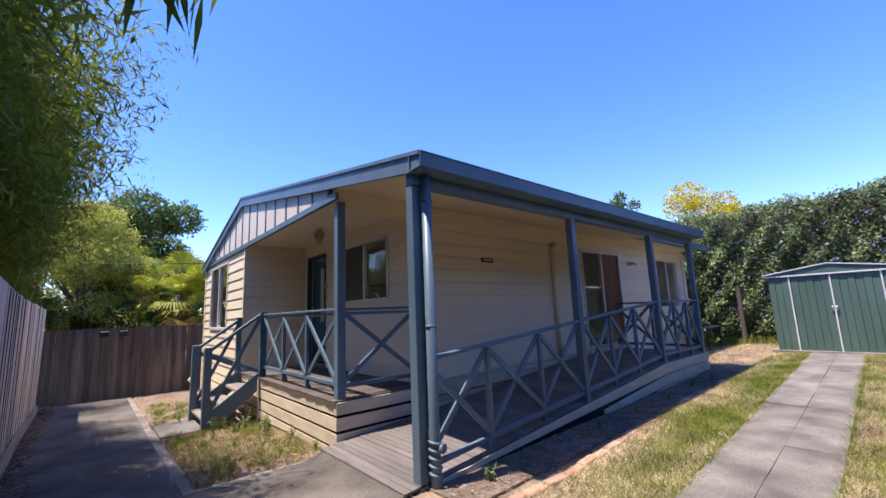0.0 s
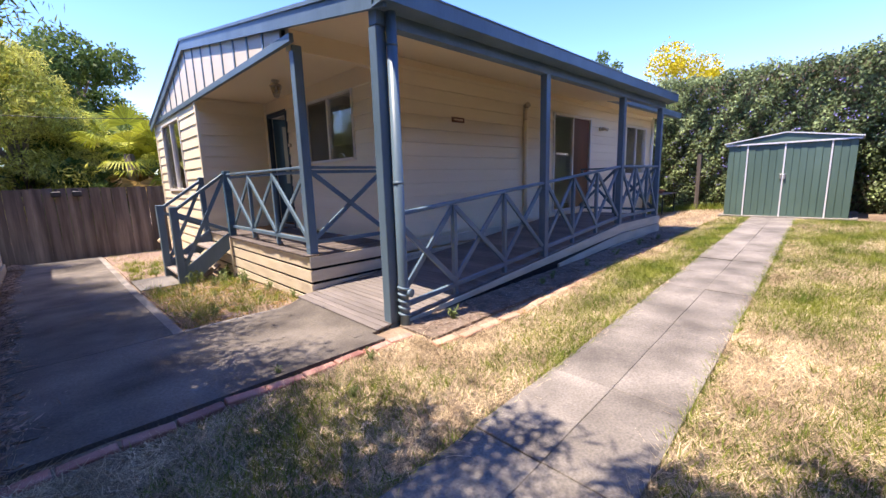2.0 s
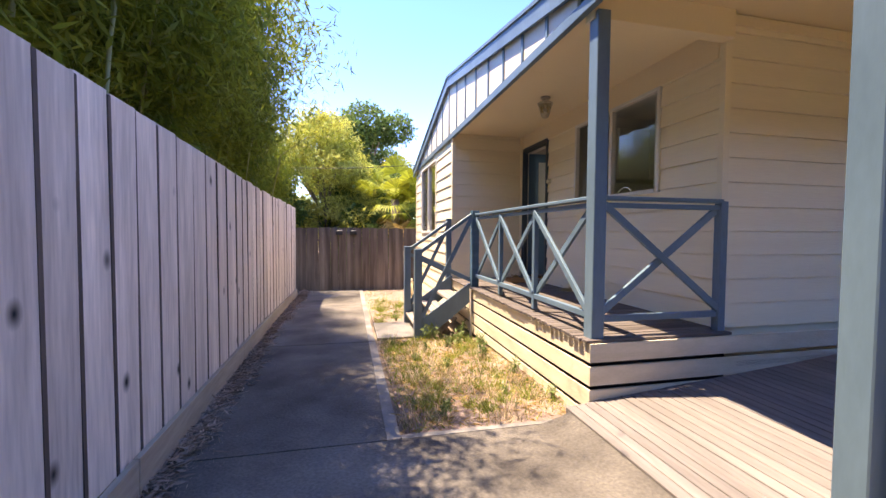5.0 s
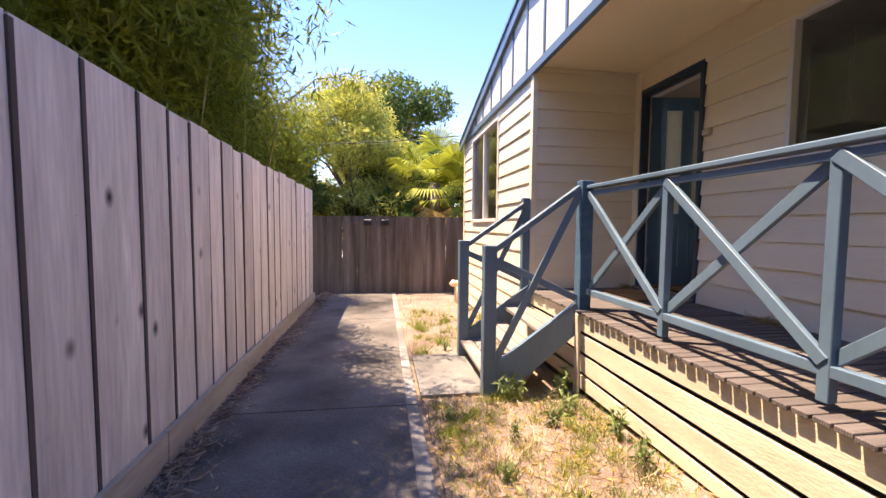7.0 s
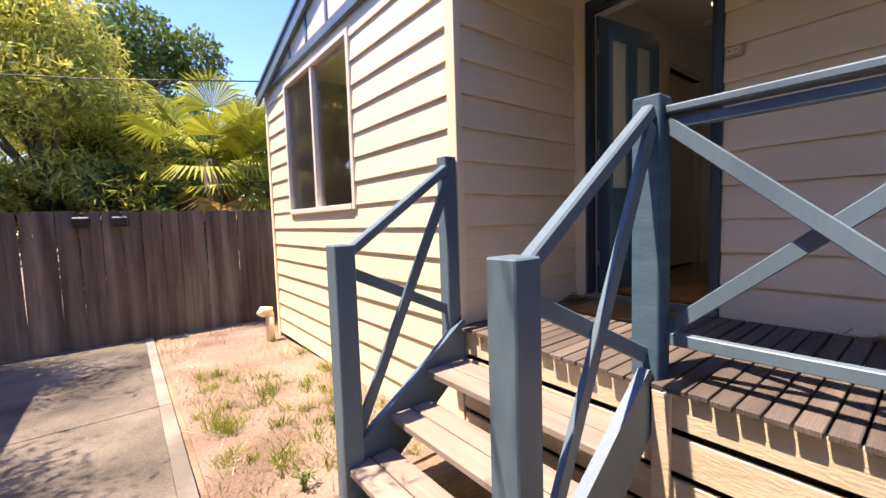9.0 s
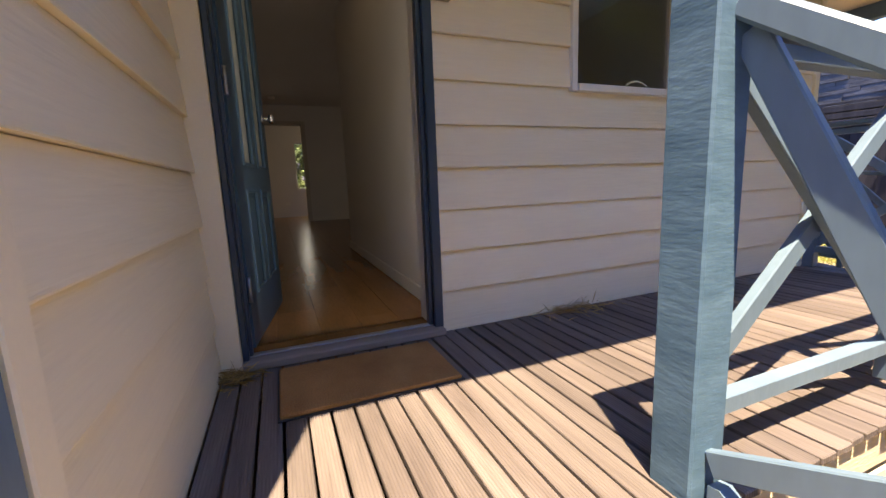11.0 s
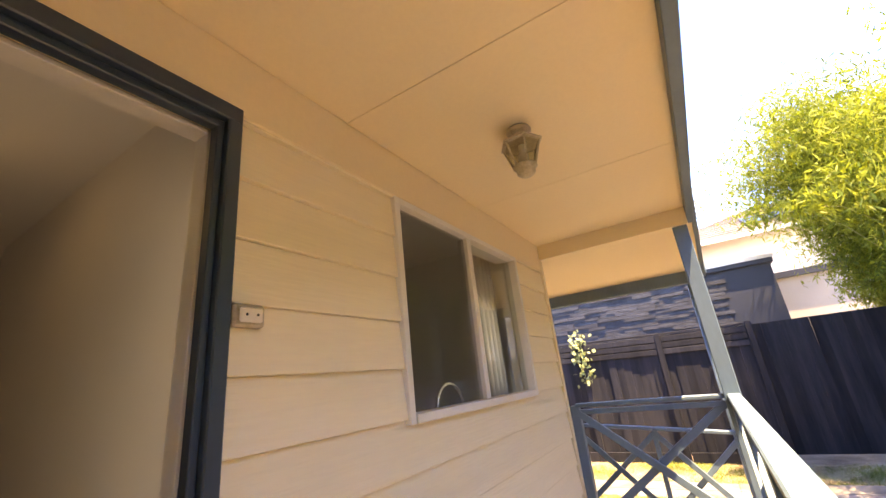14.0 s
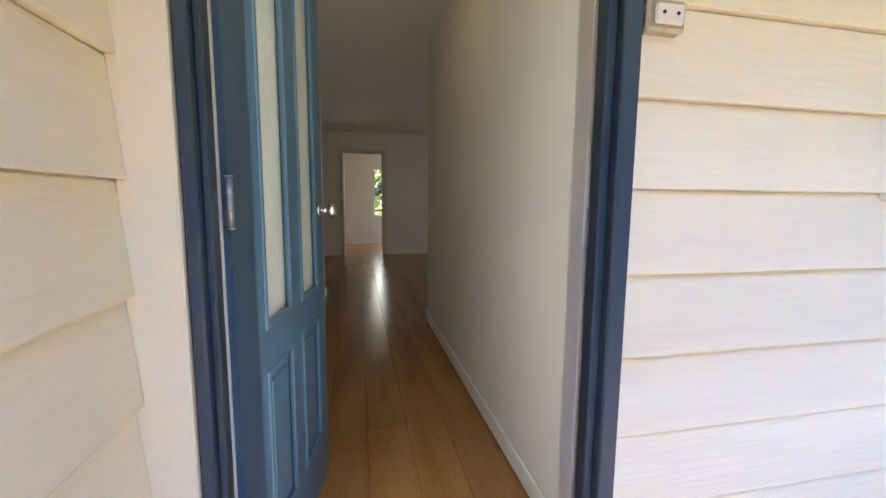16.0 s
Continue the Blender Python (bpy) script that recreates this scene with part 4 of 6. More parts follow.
# ---- windows and doors ----
def window(name, label, axis, face, sign, hole, panes, mull, screen=None, w=0.038, category="window"):
    """A sliding window: outer frame proud of the wall, mullion, panes with glass."""
    u0, u1, z0, z1 = hole
    win = thing(name, label, category, kind="structure")

    def bx(name_, a, b, c, d, e0, e1, material, label_="", bevel=0.003):
        bm = B()
        lo, hi = sorted((face + sign * e0, face + sign * e1))
        if axis == "x":
            box(bm, lo, hi, a, b, c, d, bevel)
        else:
            box(bm, a, b, lo, hi, c, d, bevel)
        return part(name_, bm, material, win, label_)
    bx("frame_side", u0 - 0.02, u0 + w - 0.01, z0 - 0.02, z1 + 0.02, -0.05, 0.034, M_WHITE)
    bx("frame_side", u1 - w + 0.01, u1 + 0.02, z0 - 0.02, z1 + 0.02, -0.05, 0.034, M_WHITE)
    bx("frame_head", u0 + w - 0.01, u1 - w + 0.01, z1 - w + 0.015, z1 + 0.02, -0.05, 0.034, M_WHITE)
    bx("sill", u0 + w - 0.01, u1 - w + 0.01, z0 - 0.02, z0 + w - 0.01, -0.05, 0.044, M_WHITE, "white sill with a track groove")
    bx("mullion", mull - 0.024, mull + 0.024, z0 + w - 0.01, z1 - w + 0.015, -0.04, 0.024, M_WHITE)
    for a, b in ((u0 + w - 0.01, mull - 0.024), (mull + 0.024, u1 - w + 0.01)):
        g = bx("pane", a, b, z0 + w - 0.01, z1 - w + 0.015, -0.022, -0.018, M_GLASS, "", 0)
        g.visible_shadow = False
    if screen:
        a, b = screen
        bx("flyscreen", a, b, z0 + w - 0.005, z1 - w + 0.01, -0.004, 0.0, M_SCREEN, "dark insect screen", 0)
    return win


def screen_material(name, open_part):
    """A fine mesh that lets part of the light through."""
    m = mat(name, (0.02, 0.019, 0.018), (0.03, 0.028, 0.026), scale=4, rough=0.7, bump=0, fine=0.1)
    t = m.node_tree
    n, ln = t.nodes, t.links.new
    mix, tr = n.new("ShaderNodeMixShader"), n.new("ShaderNodeBsdfTransparent")
    mix.inputs[0].default_value = open_part
    ln(n["Principled BSDF"].outputs[0], mix.inputs[1])
    ln(tr.outputs[0], mix.inputs[2])
    ln(mix.outputs[0], n["Material Output"].inputs[0])
    return m


M_SCREEN = screen_material("flyscreen_mesh", 0.8)
window("window_kitchen", "white-framed sliding kitchen window with an insect screen", "x", XW, -1, WIN, 2, 3.045, (3.07, 3.70), w=0.026)
window("window_room", "white-framed sliding window of the front room", "x", 0.0, -1, RWIN, 2, 7.55, (7.575, 8.30))
window("sliding_door", "white-framed glass sliding door onto the landing", "y", YS, -1, SLIDE, 2, 6.22, None, category="door")
window("window_side", "white-framed window near the end of the long wall", "y", YS, -1, WIN2, 2, 9.72, (9.06, 9.70))
window("window_back", "bright back bedroom window", "x", XE, 1, BACKWIN, 2, 4.2)
bm = B()
box(bm, 6.248, 6.978, YS + 0.0, YS + 0.014, 0.572, 2.484, 0.003)
tagged(part("timber_door", bm, M_REDDOOR), "red-brown timber leaf standing behind the sliding door", "door")

frame1 = thing("door_frame", "dark blue-grey painted front door frame", "door frame", kind="structure")
for y0, y1, z0, z1 in ((4.492, 4.535, D, 2.535), (5.322, 5.345, D, 2.535), (4.492, 5.345, 2.53, 2.585)):
    bm = B()
    box(bm, XW - 0.036, XW + 0.055, y0, y1, z0, z1, 0.004)
    part("jamb" if z1 < 2.56 else "head", bm, M_FRAME, frame1)
for y0, y1, z0, z1 in ((4.535, 4.556, 0.50, 2.515), (5.308, 5.322, 0.50, 2.515), (4.535, 5.322, 2.505, 2.53)):
    bm = B()
    box(bm, XW - 0.012, XW + 0.025, y0, y1, z0, z1, 0.003)
    part("stop", bm, M_FRAME, frame1)
for y0, y1, z0, z1 in ((4.536, 4.548, 0.50, 2.52), (5.315, 5.322, 0.505, 2.505), (5.341, 5.345, 0.50, 2.52), (4.548, 5.341, 2.512, 2.526)):
    bm = B()
    box(bm, XW + 0.056, XW + 0.125, y0, y1, z0, z1, 0.002)
    part("inner_lining", bm, M_WHITE, frame1, "white inner reveal")
bm = B()
box(bm, XW - 0.075, XW + 0.02, 4.495, 5.343, D + 0.001, 0.494, 0.005)
part("sill", bm, M_TREAD, frame1, "grey timber sill")
bm = B()
box(bm, XW - 0.01, XW + 0.02, 4.535, 5.32, 0.495, 0.503, 0.002)
part("threshold_strip", bm, M_GALV, frame1, "bright aluminium strip")
bm = B()
box(bm, XW + 0.035, XW + 0.06, 4.534, 4.541, 1.47, 1.56, 0.001)
part("strike_plate", bm, M_GALV, frame1)

# the open leaf, built flat along x from its hinge, then swung
LEAF, LW, LH = pose(XW + 0.068, 5.337, 0.507, 0, 0, -8.8), 0.735, 2.0
leaf = thing("front_door", "open blue panelled front door with frosted glass lights", "door", kind="structure")
leaf.matrix_basis = LEAF
HS, MS, LS = 0.145, 0.09, 0.105          # hinge, middle and lock stiles
mid = (HS + LW - LS - MS) / 2
holes = [(HS, mid, 0.20, 0.655), (mid + MS, LW - LS, 0.20, 0.655), (HS, mid, 0.755, 1.88), (mid + MS, LW - LS, 0.755, 1.88)]
bm = core(B(), "y", -0.036, 0.0, 0, LW, 0, LH, holes)
part("stile_frame", bm, M_BLUEDOOR, leaf)
for a, b, c, d in holes:
    glassy = c > 0.7
    for s in (-0.036, 0.0):
        bm = B()
        w = 0.016
        e = s + (-0.006 if s < 0 else 0.006)
        for u0, u1, z0, z1 in ((a, a + w, c, d), (b - w, b, c, d), (a + w, b - w, c, c + w), (a + w, b - w, d - w, d)):
            box(bm, u0, u1, min(s, e) - (0 if s < 0 else 0.008), max(s, e) + (0.008 if s < 0 else 0), z0, z1, 0.003)
        part("moulding", bm, M_BLUEDOOR, leaf)
    bm = B()
    if glassy:
        box(bm, a, b, -0.021, -0.015, c, d)
        part("glass_light", bm, M_FROST, leaf, "frosted glass light")
    else:
        box(bm, a, b, -0.026, -0.010, c, d)
        box(bm, a + 0.04, b - 0.04, -0.033, -0.003, c + 0.04, d - 0.04, 0.006)
        part("panel", bm, M_BLUEDOOR, leaf)
for s in (-1, 1):
    bm = B()
    y0 = -0.036 if s < 0 else 0.0
    tube(bm, [(LW - 0.06, y0, 1.03), (LW - 0.06, y0 + s * 0.008, 1.03)], 0.028, 16)
    tube(bm, [(LW - 0.06, y0 + s * 0.008, 1.03), (LW - 0.06, y0 + s * 0.034, 1.03)], 0.010, 12)
    tube(bm, [(LW - 0.06, y0 + s * 0.032, 1.03), (LW - 0.06, y0 + s * 0.038, 1.03), (LW - 0.06, y0 + s * 0.055, 1.03), (LW - 0.06, y0 + s * 0.064, 1.03)], [0.014, 0.025, 0.026, 0.016], 16)
    part("knob", bm, M_CHROME, leaf, "chrome door knob")
for z in (0.25, 1.06, 1.78):
    bm = B()
    tube(bm, [(-0.006, -0.040, z - 0.05), (-0.006, -0.040, z + 0.05)], 0.007, 10)
    for k in (-0.05, -0.017, 0.017, 0.05):
        tube(bm, [(-0.006, -0.040, z + k - 0.002), (-0.006, -0.040, z + k + 0.002)], 0.0085, 10)
    part("hinge", bm, M_GALV, leaf, "zinc hinge")
    bm = B()
    box(bm, 0.0, 0.03, -0.0375, -0.036, z - 0.05, z + 0.05)
    part("hinge_plate", bm, M_BLUEDOOR, leaf, "painted-over hinge plate")

mat_ob = thing("doormat", "brown coir doormat lying on the deck before the door", "doormat")
bm = B()
box(bm, 0.70, 1.06, 4.61, 5.215, D + 0.002, D + 0.018, 0.005)
part("coir_pad", bm, M_COIR, mat_ob)
bm = B()
box(bm, 0.693, 1.067, 4.603, 5.222, D + 0.001, D + 0.006, 0.001)
part("rubber_backing", bm, M_BLACK, mat_ob)

# ---- porch fittings ----
bell = thing("bell_box", "small cream plastic bell box beside the door frame", "doorbell")
bm = B()
box(bm, XW - 0.040, XW - 0.008, 4.398, 4.488, 1.918, 1.98, 0.006)
part("backplate", bm, M_LAMP, bell)
bm = B()
box(bm, XW - 0.050, XW - 0.0405, 4.410, 4.476, 1.929, 1.969, 0.004)
part("cover", bm, M_PANEL, bell)
for y in (4.427, 4.459):
    bm = B()
    tube(bm, [(XW - 0.0505, y, 1.949), (XW - 0.052, y, 1.949)], 0.004, 8)
    part("screw", bm, M_BLACK, bell)


def lantern(x, y, z):
    """An upturned six-sided coach lantern under a ceiling."""
    lamp = thing("ceiling_lantern", "aged cream metal and glass lantern under the porch soffit", "lamp", at=(x, y, z))
    bm = B()
    lathe(bm, (0, 0, 0), [(0.055, -0.001), (0.058, -0.012), (0.045, -0.022), (0.036, -0.030), (0.030, -0.045), (0.052, -0.052)], 20)
    part("base", bm, M_LAMP, lamp)
    bm = B()
    lathe(bm, (0, 0, 0), [(0.050, -0.048), (0.098, -0.075), (0.100, -0.083), (0.088, -0.086)], 6)
    part("cap", bm, M_LAMP, lamp)
    for k in range(6):
        a = math.pi / 3 * k
        bm = B()
        bar(bm, (0.086 * math.cos(a), 0.086 * math.sin(a), -0.084), (0.050 * math.cos(a), 0.050 * math.sin(a), -0.195), 0.009, 0.009)
        part("bar", bm, M_LAMP, lamp)
        b = a + math.pi / 3
        bm = B()
        r0, r1 = 0.080, 0.047
        v = [bm.verts.new((r * math.cos(c), r * math.sin(c), h)) for r, c, h in ((r0, a, -0.086), (r0, b, -0.086), (r1, b, -0.192), (r1, a, -0.192))]
        bm.faces.new(v)
        bmesh.ops.solidify(bm, geom=bm.faces[:], thickness=0.002)
        part("pane", bm, M_LAMPGLASS, lamp)
    bm = B()
    lathe(bm, (0, 0, 0), [(0.054, -0.190), (0.056, -0.197), (0.044, -0.205), (0.042, -0.228), (0.026, -0.240), (0.012, -0.246)], 12)
    part("bottom_cup", bm, M_LAMP, lamp)
    bm = B()
    lathe(bm, (0, 0, 0), [(0.016, -0.086), (0.016, -0.115), (0.010, -0.118), (0.024, -0.140), (0.026, -0.155), (0.014, -0.172)], 12)
    part("bulb", bm, M_WHITE, lamp)
    return lamp


lantern(0.61, 3.50, 2.794)
lamp = thing("wall_light", "small brass bulkhead light on the long wall", "lamp")
bm = B()
tube(bm, [(7.47, YS - 0.024, 2.33), (7.47, YS - 0.05, 2.33)], 0.05, 16)
part("base", bm, M_LAMP, lamp)
for dx in (-0.05, 0.06):
    bm = B()
    tube(bm, [(7.47, YS - 0.05, 2.33), (7.47 + dx, YS - 0.12, 2.33), (7.47 + dx * 2.2, YS - 0.15, 2.31)], [0.014, 0.03, 0.042], 12)
    part("spotlight", bm, M_LAMP, lamp)
plaque = thing("wall_plaque", "small brown timber name plaque on the wall", "sign")
bm = B()
box(bm, 2.47, 2.74, YS - 0.045, YS - 0.02, 2.12, 2.195, 0.006)
part("board", bm, M_BROWNSIGN, plaque)
bm = B()
for k in range(5):
    box(bm, 2.51 + k * 0.04, 2.535 + k * 0.04, YS - 0.048, YS - 0.0455, 2.145, 2.17)
part("lettering", bm, M_CREAMFLAT, plaque)


def downpipe(name, label, pts, r, material, straps=()):
    p = thing(name, label, "downpipe")
    bm = B()
    tube(bm, pts, r, 16)
    part("pipe", bm, material, p)
    for z in straps:
        bm = B()
        tube(bm, [(pts[0][0], pts[0][1], z - 0.012), (pts[0][0], pts[0][1], z + 0.012)], r + 0.004, 16)
        part("strap", bm, material, p)
    return p


pipe = downpipe("downpipe", "blue-grey painted downpipe strapped to the corner post", [(0.068, -0.046, 2.57), (0.068, -0.046, 0.34), (0.068, -0.048, 0.26), (0.072, -0.05, -0.02)], 0.043, M_BLUE, (2.33, 1.25))
bm = B()
pts = []
for k in range(60):
    a = k * 0.55
    pts.append((0.068 + 0.047 * math.cos(a), -0.048 + 0.047 * math.sin(a), 0.38 - 0.0052 * k))
tube(bm, pts, 0.013, 6)
part("bandage", bm, M_BLUE, pipe, "blue tape wound round the pipe's foot")
bm = B()
tube(bm, [(0.085, -0.08, 0.30), (0.10, -0.125, 0.30)], 0.038, 14)
part("pipe_stub", bm, M_BLUE, pipe)
downpipe("wall_downpipe", "cream painted pipe up the long wall", [(4.37, YS - 0.06, 2.50), (4.37, YS - 0.06, 0.42)], 0.04, M_CREAMFLAT, (2.3, 1.2))
bm = B()
tube(bm, [(4.37, YS - 0.06, 2.47), (4.37, YS - 0.06, 2.52), (4.35, YS - 0.13, 2.55)], 0.05, 14)
tagged(part("pipe_cowl", bm, M_LAMP), "cream pipe cowl under the verandah ceiling", "pipe")
wp = downpipe("end_downpipe", "white downpipe at the far corner of the house", [(10.85, YS - 0.05, 2.80), (10.85, YS - 0.05, 0.2)], 0.04, M_WHITE)

# ---- inside ----
bench = thing("kitchen_bench", "cream kitchen bench with a sink under the window", "kitchen bench")
bm = B()
box(bm, XW + 0.125, XW + 0.70, 1.95, 4.25, 0.50, 1.36, 0.004)
part("cabinet", bm, M_CABINET, bench)
bm = B()
box(bm, XW + 0.123, XW + 0.73, 1.93, 4.27, 1.362, 1.40, 0.006)
part("worktop", bm, M_INCEIL, bench)
tap = thing("gooseneck_tap", "chrome gooseneck tap behind the kitchen window", "tap")
bm = B()
tube(bm, [(XW + 0.20, 3.22, 1.40), (XW + 0.20, 3.22, 1.58)] + [(XW + 0.20, 3.08 + 0.14 * math.cos(a), 1.58 + 0.14 * math.sin(a)) for a in [math.pi * k / 12 for k in range(1, 13)]] + [(XW + 0.20, 2.94, 1.55)], 0.009, 10)
part("spout", bm, M_CHROME, tap)
bm = B()
lathe(bm, (XW + 0.20, 3.22, 1.40), [(0.028, 0), (0.028, 0.012), (0.018, 0.02)], 14)
part("base", bm, M_CHROME, tap)
over = thing("kitchen_wall_cupboard", "cream kitchen wall cupboards", "cupboard")
bm = B()
box(bm, 1.95, 3.9, 3.98, 4.328, 1.95, 2.65, 0.004)
part("body", bm, M_CABINET, over)
for k in range(4):
    bm = B()
    box(bm, 1.96 + k * 0.485, 2.43 + k * 0.485, 3.96, 3.978, 1.96, 2.64, 0.003)
    part("door", bm, M_CABINET, over)


def curtain(name, label, axis, c, u0, u1, z0, z1, waves):
    n = waves * 8
    U = np.linspace(u0, u1, n + 1)
    W = c + 0.03 * np.sin(np.linspace(0, waves * 2 * np.pi, n + 1))
    v = []
    for z in (z0, z1):
        v.append(np.stack([W, U, np.full_like(U, z)], -1) if axis == "x" else np.stack([U, W, np.full_like(U, z)], -1))
    k = np.arange(n)
    ob = raw("cloth", np.concatenate(v), np.stack([k, k + 1, k + n + 2, k + n + 1], -1), M_CURTAIN, thing(name, label, "curtain"), smooth=True)
    so = ob.modifiers.new("thick", "SOLIDIFY")
    so.thickness = 0.004


curtain("curtain", "grey curtain drawn to the side of the kitchen window", "x", XW + 0.19, 2.33, 2.60, 1.45, 2.56, 4)
spot = thing("ceiling_spotlight", "small chrome twin spotlight on the corridor ceiling", "lamp")
bm = B()
tube(bm, [(2.45, 4.92, 2.898), (2.45, 4.92, 2.875)], 0.045, 16)
part("base", bm, M_GALV, spot)
M_GLOW = mat("warm_lamp_glow", (1, 0.85, 0.6), (1, 0.85, 0.6), bump=0)
M_GLOW.node_tree.nodes["Principled BSDF"].inputs["Emission Color"].default_value = (1, 0.80, 0.5, 1)
M_GLOW.node_tree.nodes["Principled BSDF"].inputs["Emission Strength"].default_value = 1.6
for dx, dz in ((-0.07, 0.0), (0.08, 0.02)):
    bm = B()
    tube(bm, [(2.45, 4.92, 2.876), (2.45 + dx, 4.92, 2.84), (2.45 + dx * 1.3, 4.92, 2.80), (2.45 + dx * 1.5, 4.92, 2.755)], [0.008, 0.010, 0.022, 0.032], 12)
    s = part("head", bm, M_GALV, spot)
    bm = B()
    tube(bm, [(2.45 + dx * 1.5, 4.92, 2.754), (2.45 + dx * 1.52, 4.92, 2.748)], 0.019, 12)
    part("lens", bm, M_GLOW, s, "warm lit lamp face")
lamp_data = bpy.data.lights.new("spotlight_glow", "POINT")
lamp_data.energy, lamp_data.color, lamp_data.shadow_soft_size = 0.015, (1.0, 0.78, 0.5), 0.03
new("spotlight_glow", lamp_data).location = (2.38, 4.92, 2.70)
for nm, w, h, place, aim, power in (("slider_daylight", 1.5, 1.8, (6.2, YS + 0.16, 1.5), (6.2, 5, 1.2), 0.3), ("back_window_daylight", 0.9, 1.1, (XE - 0.16, 4.2, 1.8), (8, 4.4, 1.0), 0.6), ("kitchen_window_daylight", 1.3, 0.85, (XW + 0.135, 3.05, 2.07), (3.2, 3.05, 1.7), 0.13), ("room_window_daylight", 1.3, 1.2, (9.7, YS + 0.16, 1.9), (9.7, 5, 1.2), 0.4), ("doorway_daylight", 0.7, 1.9, (XW + 0.14, 4.93, 1.5), (3.0, 4.8, 1.5), 0.15)):
    la = bpy.data.lights.new(nm, "AREA")
    la.shape, la.size, la.size_y, la.energy, la.color = "RECTANGLE", w, h, power, (0.86, 0.93, 1.0)
    new(nm, la).matrix_world = look(place, aim)
for x, y in ((3.03, 5.17), (7.9, 5.1)):
    sd = thing("smoke_alarm", "round white smoke alarm on the ceiling", "smoke alarm")
    bm = B()
    lathe(bm, (x, y, 2.899), [(0.065, 0), (0.065, -0.015), (0.055, -0.032), (0.02, -0.036)], 20)
    part("case", bm, M_INCEIL, sd)
sock = thing("power_point", "white wall power point in the back bedroom", "power point")
bm = B()
box(bm, XE - 0.132, XE - 0.1245, 4.86, 4.98, 0.80, 0.87, 0.003)
part("plate", bm, M_WHITE, sock)

# ---- the shed ----
shed = thing("garden_shed", "green steel garden shed with pale trim and a low gable", "shed", at=(0, 0, 0))
SX, SZ = 9.88, 0.20
Y0, Y1, YM = -2.66, -0.46, -1.52
EZ, AZ = SZ + 1.66, SZ + 1.86
bm = B()
box(bm, SX + 0.03, 11.35, Y0 + 0.01, Y1 - 0.01, SZ - 0.1, EZ)
part("body", bm, M_SHEDGREEN, shed)
y = Y1 - 0.02
rib = 0.0
ribs = [(Y1, Y1 - 0.36), (Y1 - 0.40, YM + 0.015), (YM - 0.015, Y0 + 0.40), (Y0 + 0.36, Y0)]
for a, b in ribs:
    n = max(2, round((a - b) / 0.12))
    w = (a - b) / n
    for k in range(n):
        bm = B()
        box(bm, SX + 0.004 + 0.008 * (k % 2), SX + 0.028, a - (k + 1) * w, a - k * w - 0.006, SZ, EZ - 0.01, 0.002)
        part("steel_panel", bm, M_SHEDGREEN, shed)
for y in (Y1 - 0.38, YM, Y0 + 0.38):
    bm = B()
    box(bm, SX - 0.012, SX + 0.003, y - 0.014, y + 0.014, SZ, EZ - 0.01, 0.002)
    part("trim_strip", bm, M_SHEDTRIM, shed, "pale steel edge strip")
bm = B()
prism(bm, [(Y0 - 0.06, EZ), (Y1 + 0.06, EZ), (Y1 + 0.06, EZ + 0.03), (YM, AZ), (Y0 - 0.06, EZ + 0.03)], "x", SX - 0.03, SX + 0.02)
part("gable", bm, M_SHEDGREEN, shed)
for a, b in ((Y0 - 0.08, YM), (Y1 + 0.08, YM)):
    bm = B()
    prism(bm, [(a, EZ + 0.025), (b, AZ + 0.01), (b, AZ + 0.03), (a, EZ + 0.05)], "x", SX - 0.06, 11.42)
    part("roof_sheet", bm, M_SHEDTRIM, shed, "pale steel roof sheet")
bm = B()
box(bm, SX - 0.035, SX - 0.025, Y0 - 0.06, Y1 + 0.06, EZ - 0.02, EZ + 0.012)
part("lintel", bm, M_SHEDTRIM, shed)
for s in (-1, 1):
    bm = B()
    box(bm, SX - 0.035, SX - 0.012, YM + s * 0.035 - 0.02, YM + s * 0.035 + 0.02, SZ + 0.86, SZ + 0.96, 0.006)
    part("handle", bm, M_GALV, shed, "silver door handle")
tagged(part("shed_base", slab(9.77, 11.5, -2.8, -0.36, top=0.03, down=0.1), M_CONCEDGE), "pale concrete base under the shed", "slab", kind="structure")

# things near the back corner and along the yard
bt = thing("garden_table", "low dark steel-framed garden table near the hedge", "table")
bm = B()
for k in range(5):
    box(bm, 10.2, 11.3, 1.0 + k * 0.13, 1.11 + k * 0.13, 0.66, 0.685, 0.003)
part("tabletop", bm, M_TREAD, bt)
for x in (10.25, 11.25):
    for y in (1.05, 1.57):
        bm = B()
        bar(bm, (x, y, gzf(x, y)), (x, y, 0.66), 0.03, 0.03, up=(1, 0, 0))
        part("leg", bm, M_BLACK, bt)
pot = thing("flower_pot", "shallow terracotta bowl standing on the garden table", "pot")
bm = B()
lathe(bm, (10.5, 1.3, 0.685), [(0.13, 0), (0.22, 0.09), (0.235, 0.10), (0.20, 0.105), (0.12, 0.03)], 18)
part("bowl", bm, M_TERRA, pot)
bm = B()
bar(bm, (11.6, 0.55, 0.1), (11.6, 0.55, 1.75), 0.10, 0.10, up=(1, 0, 0))
tagged(part("timber_post", bm, M_BACKFENCE), "old grey timber post before the hedge", "post")
tapo = thing("garden_standpipe", "cream plastic vent pipe at the foot of the wall", "pipe")
bm = B()
tube(bm, [(-0.19, 8.86, gzf(0, 8.86)), (-0.19, 8.86, -0.02)], 0.05, 12)
tube(bm, [(-0.19, 8.86, -0.03), (-0.19, 8.86, 0.03), (-0.26, 8.86, 0.04), (-0.30, 8.84, -0.01)], 0.055, 12)
part("pipe", bm, M_CREAMFLAT, tapo)
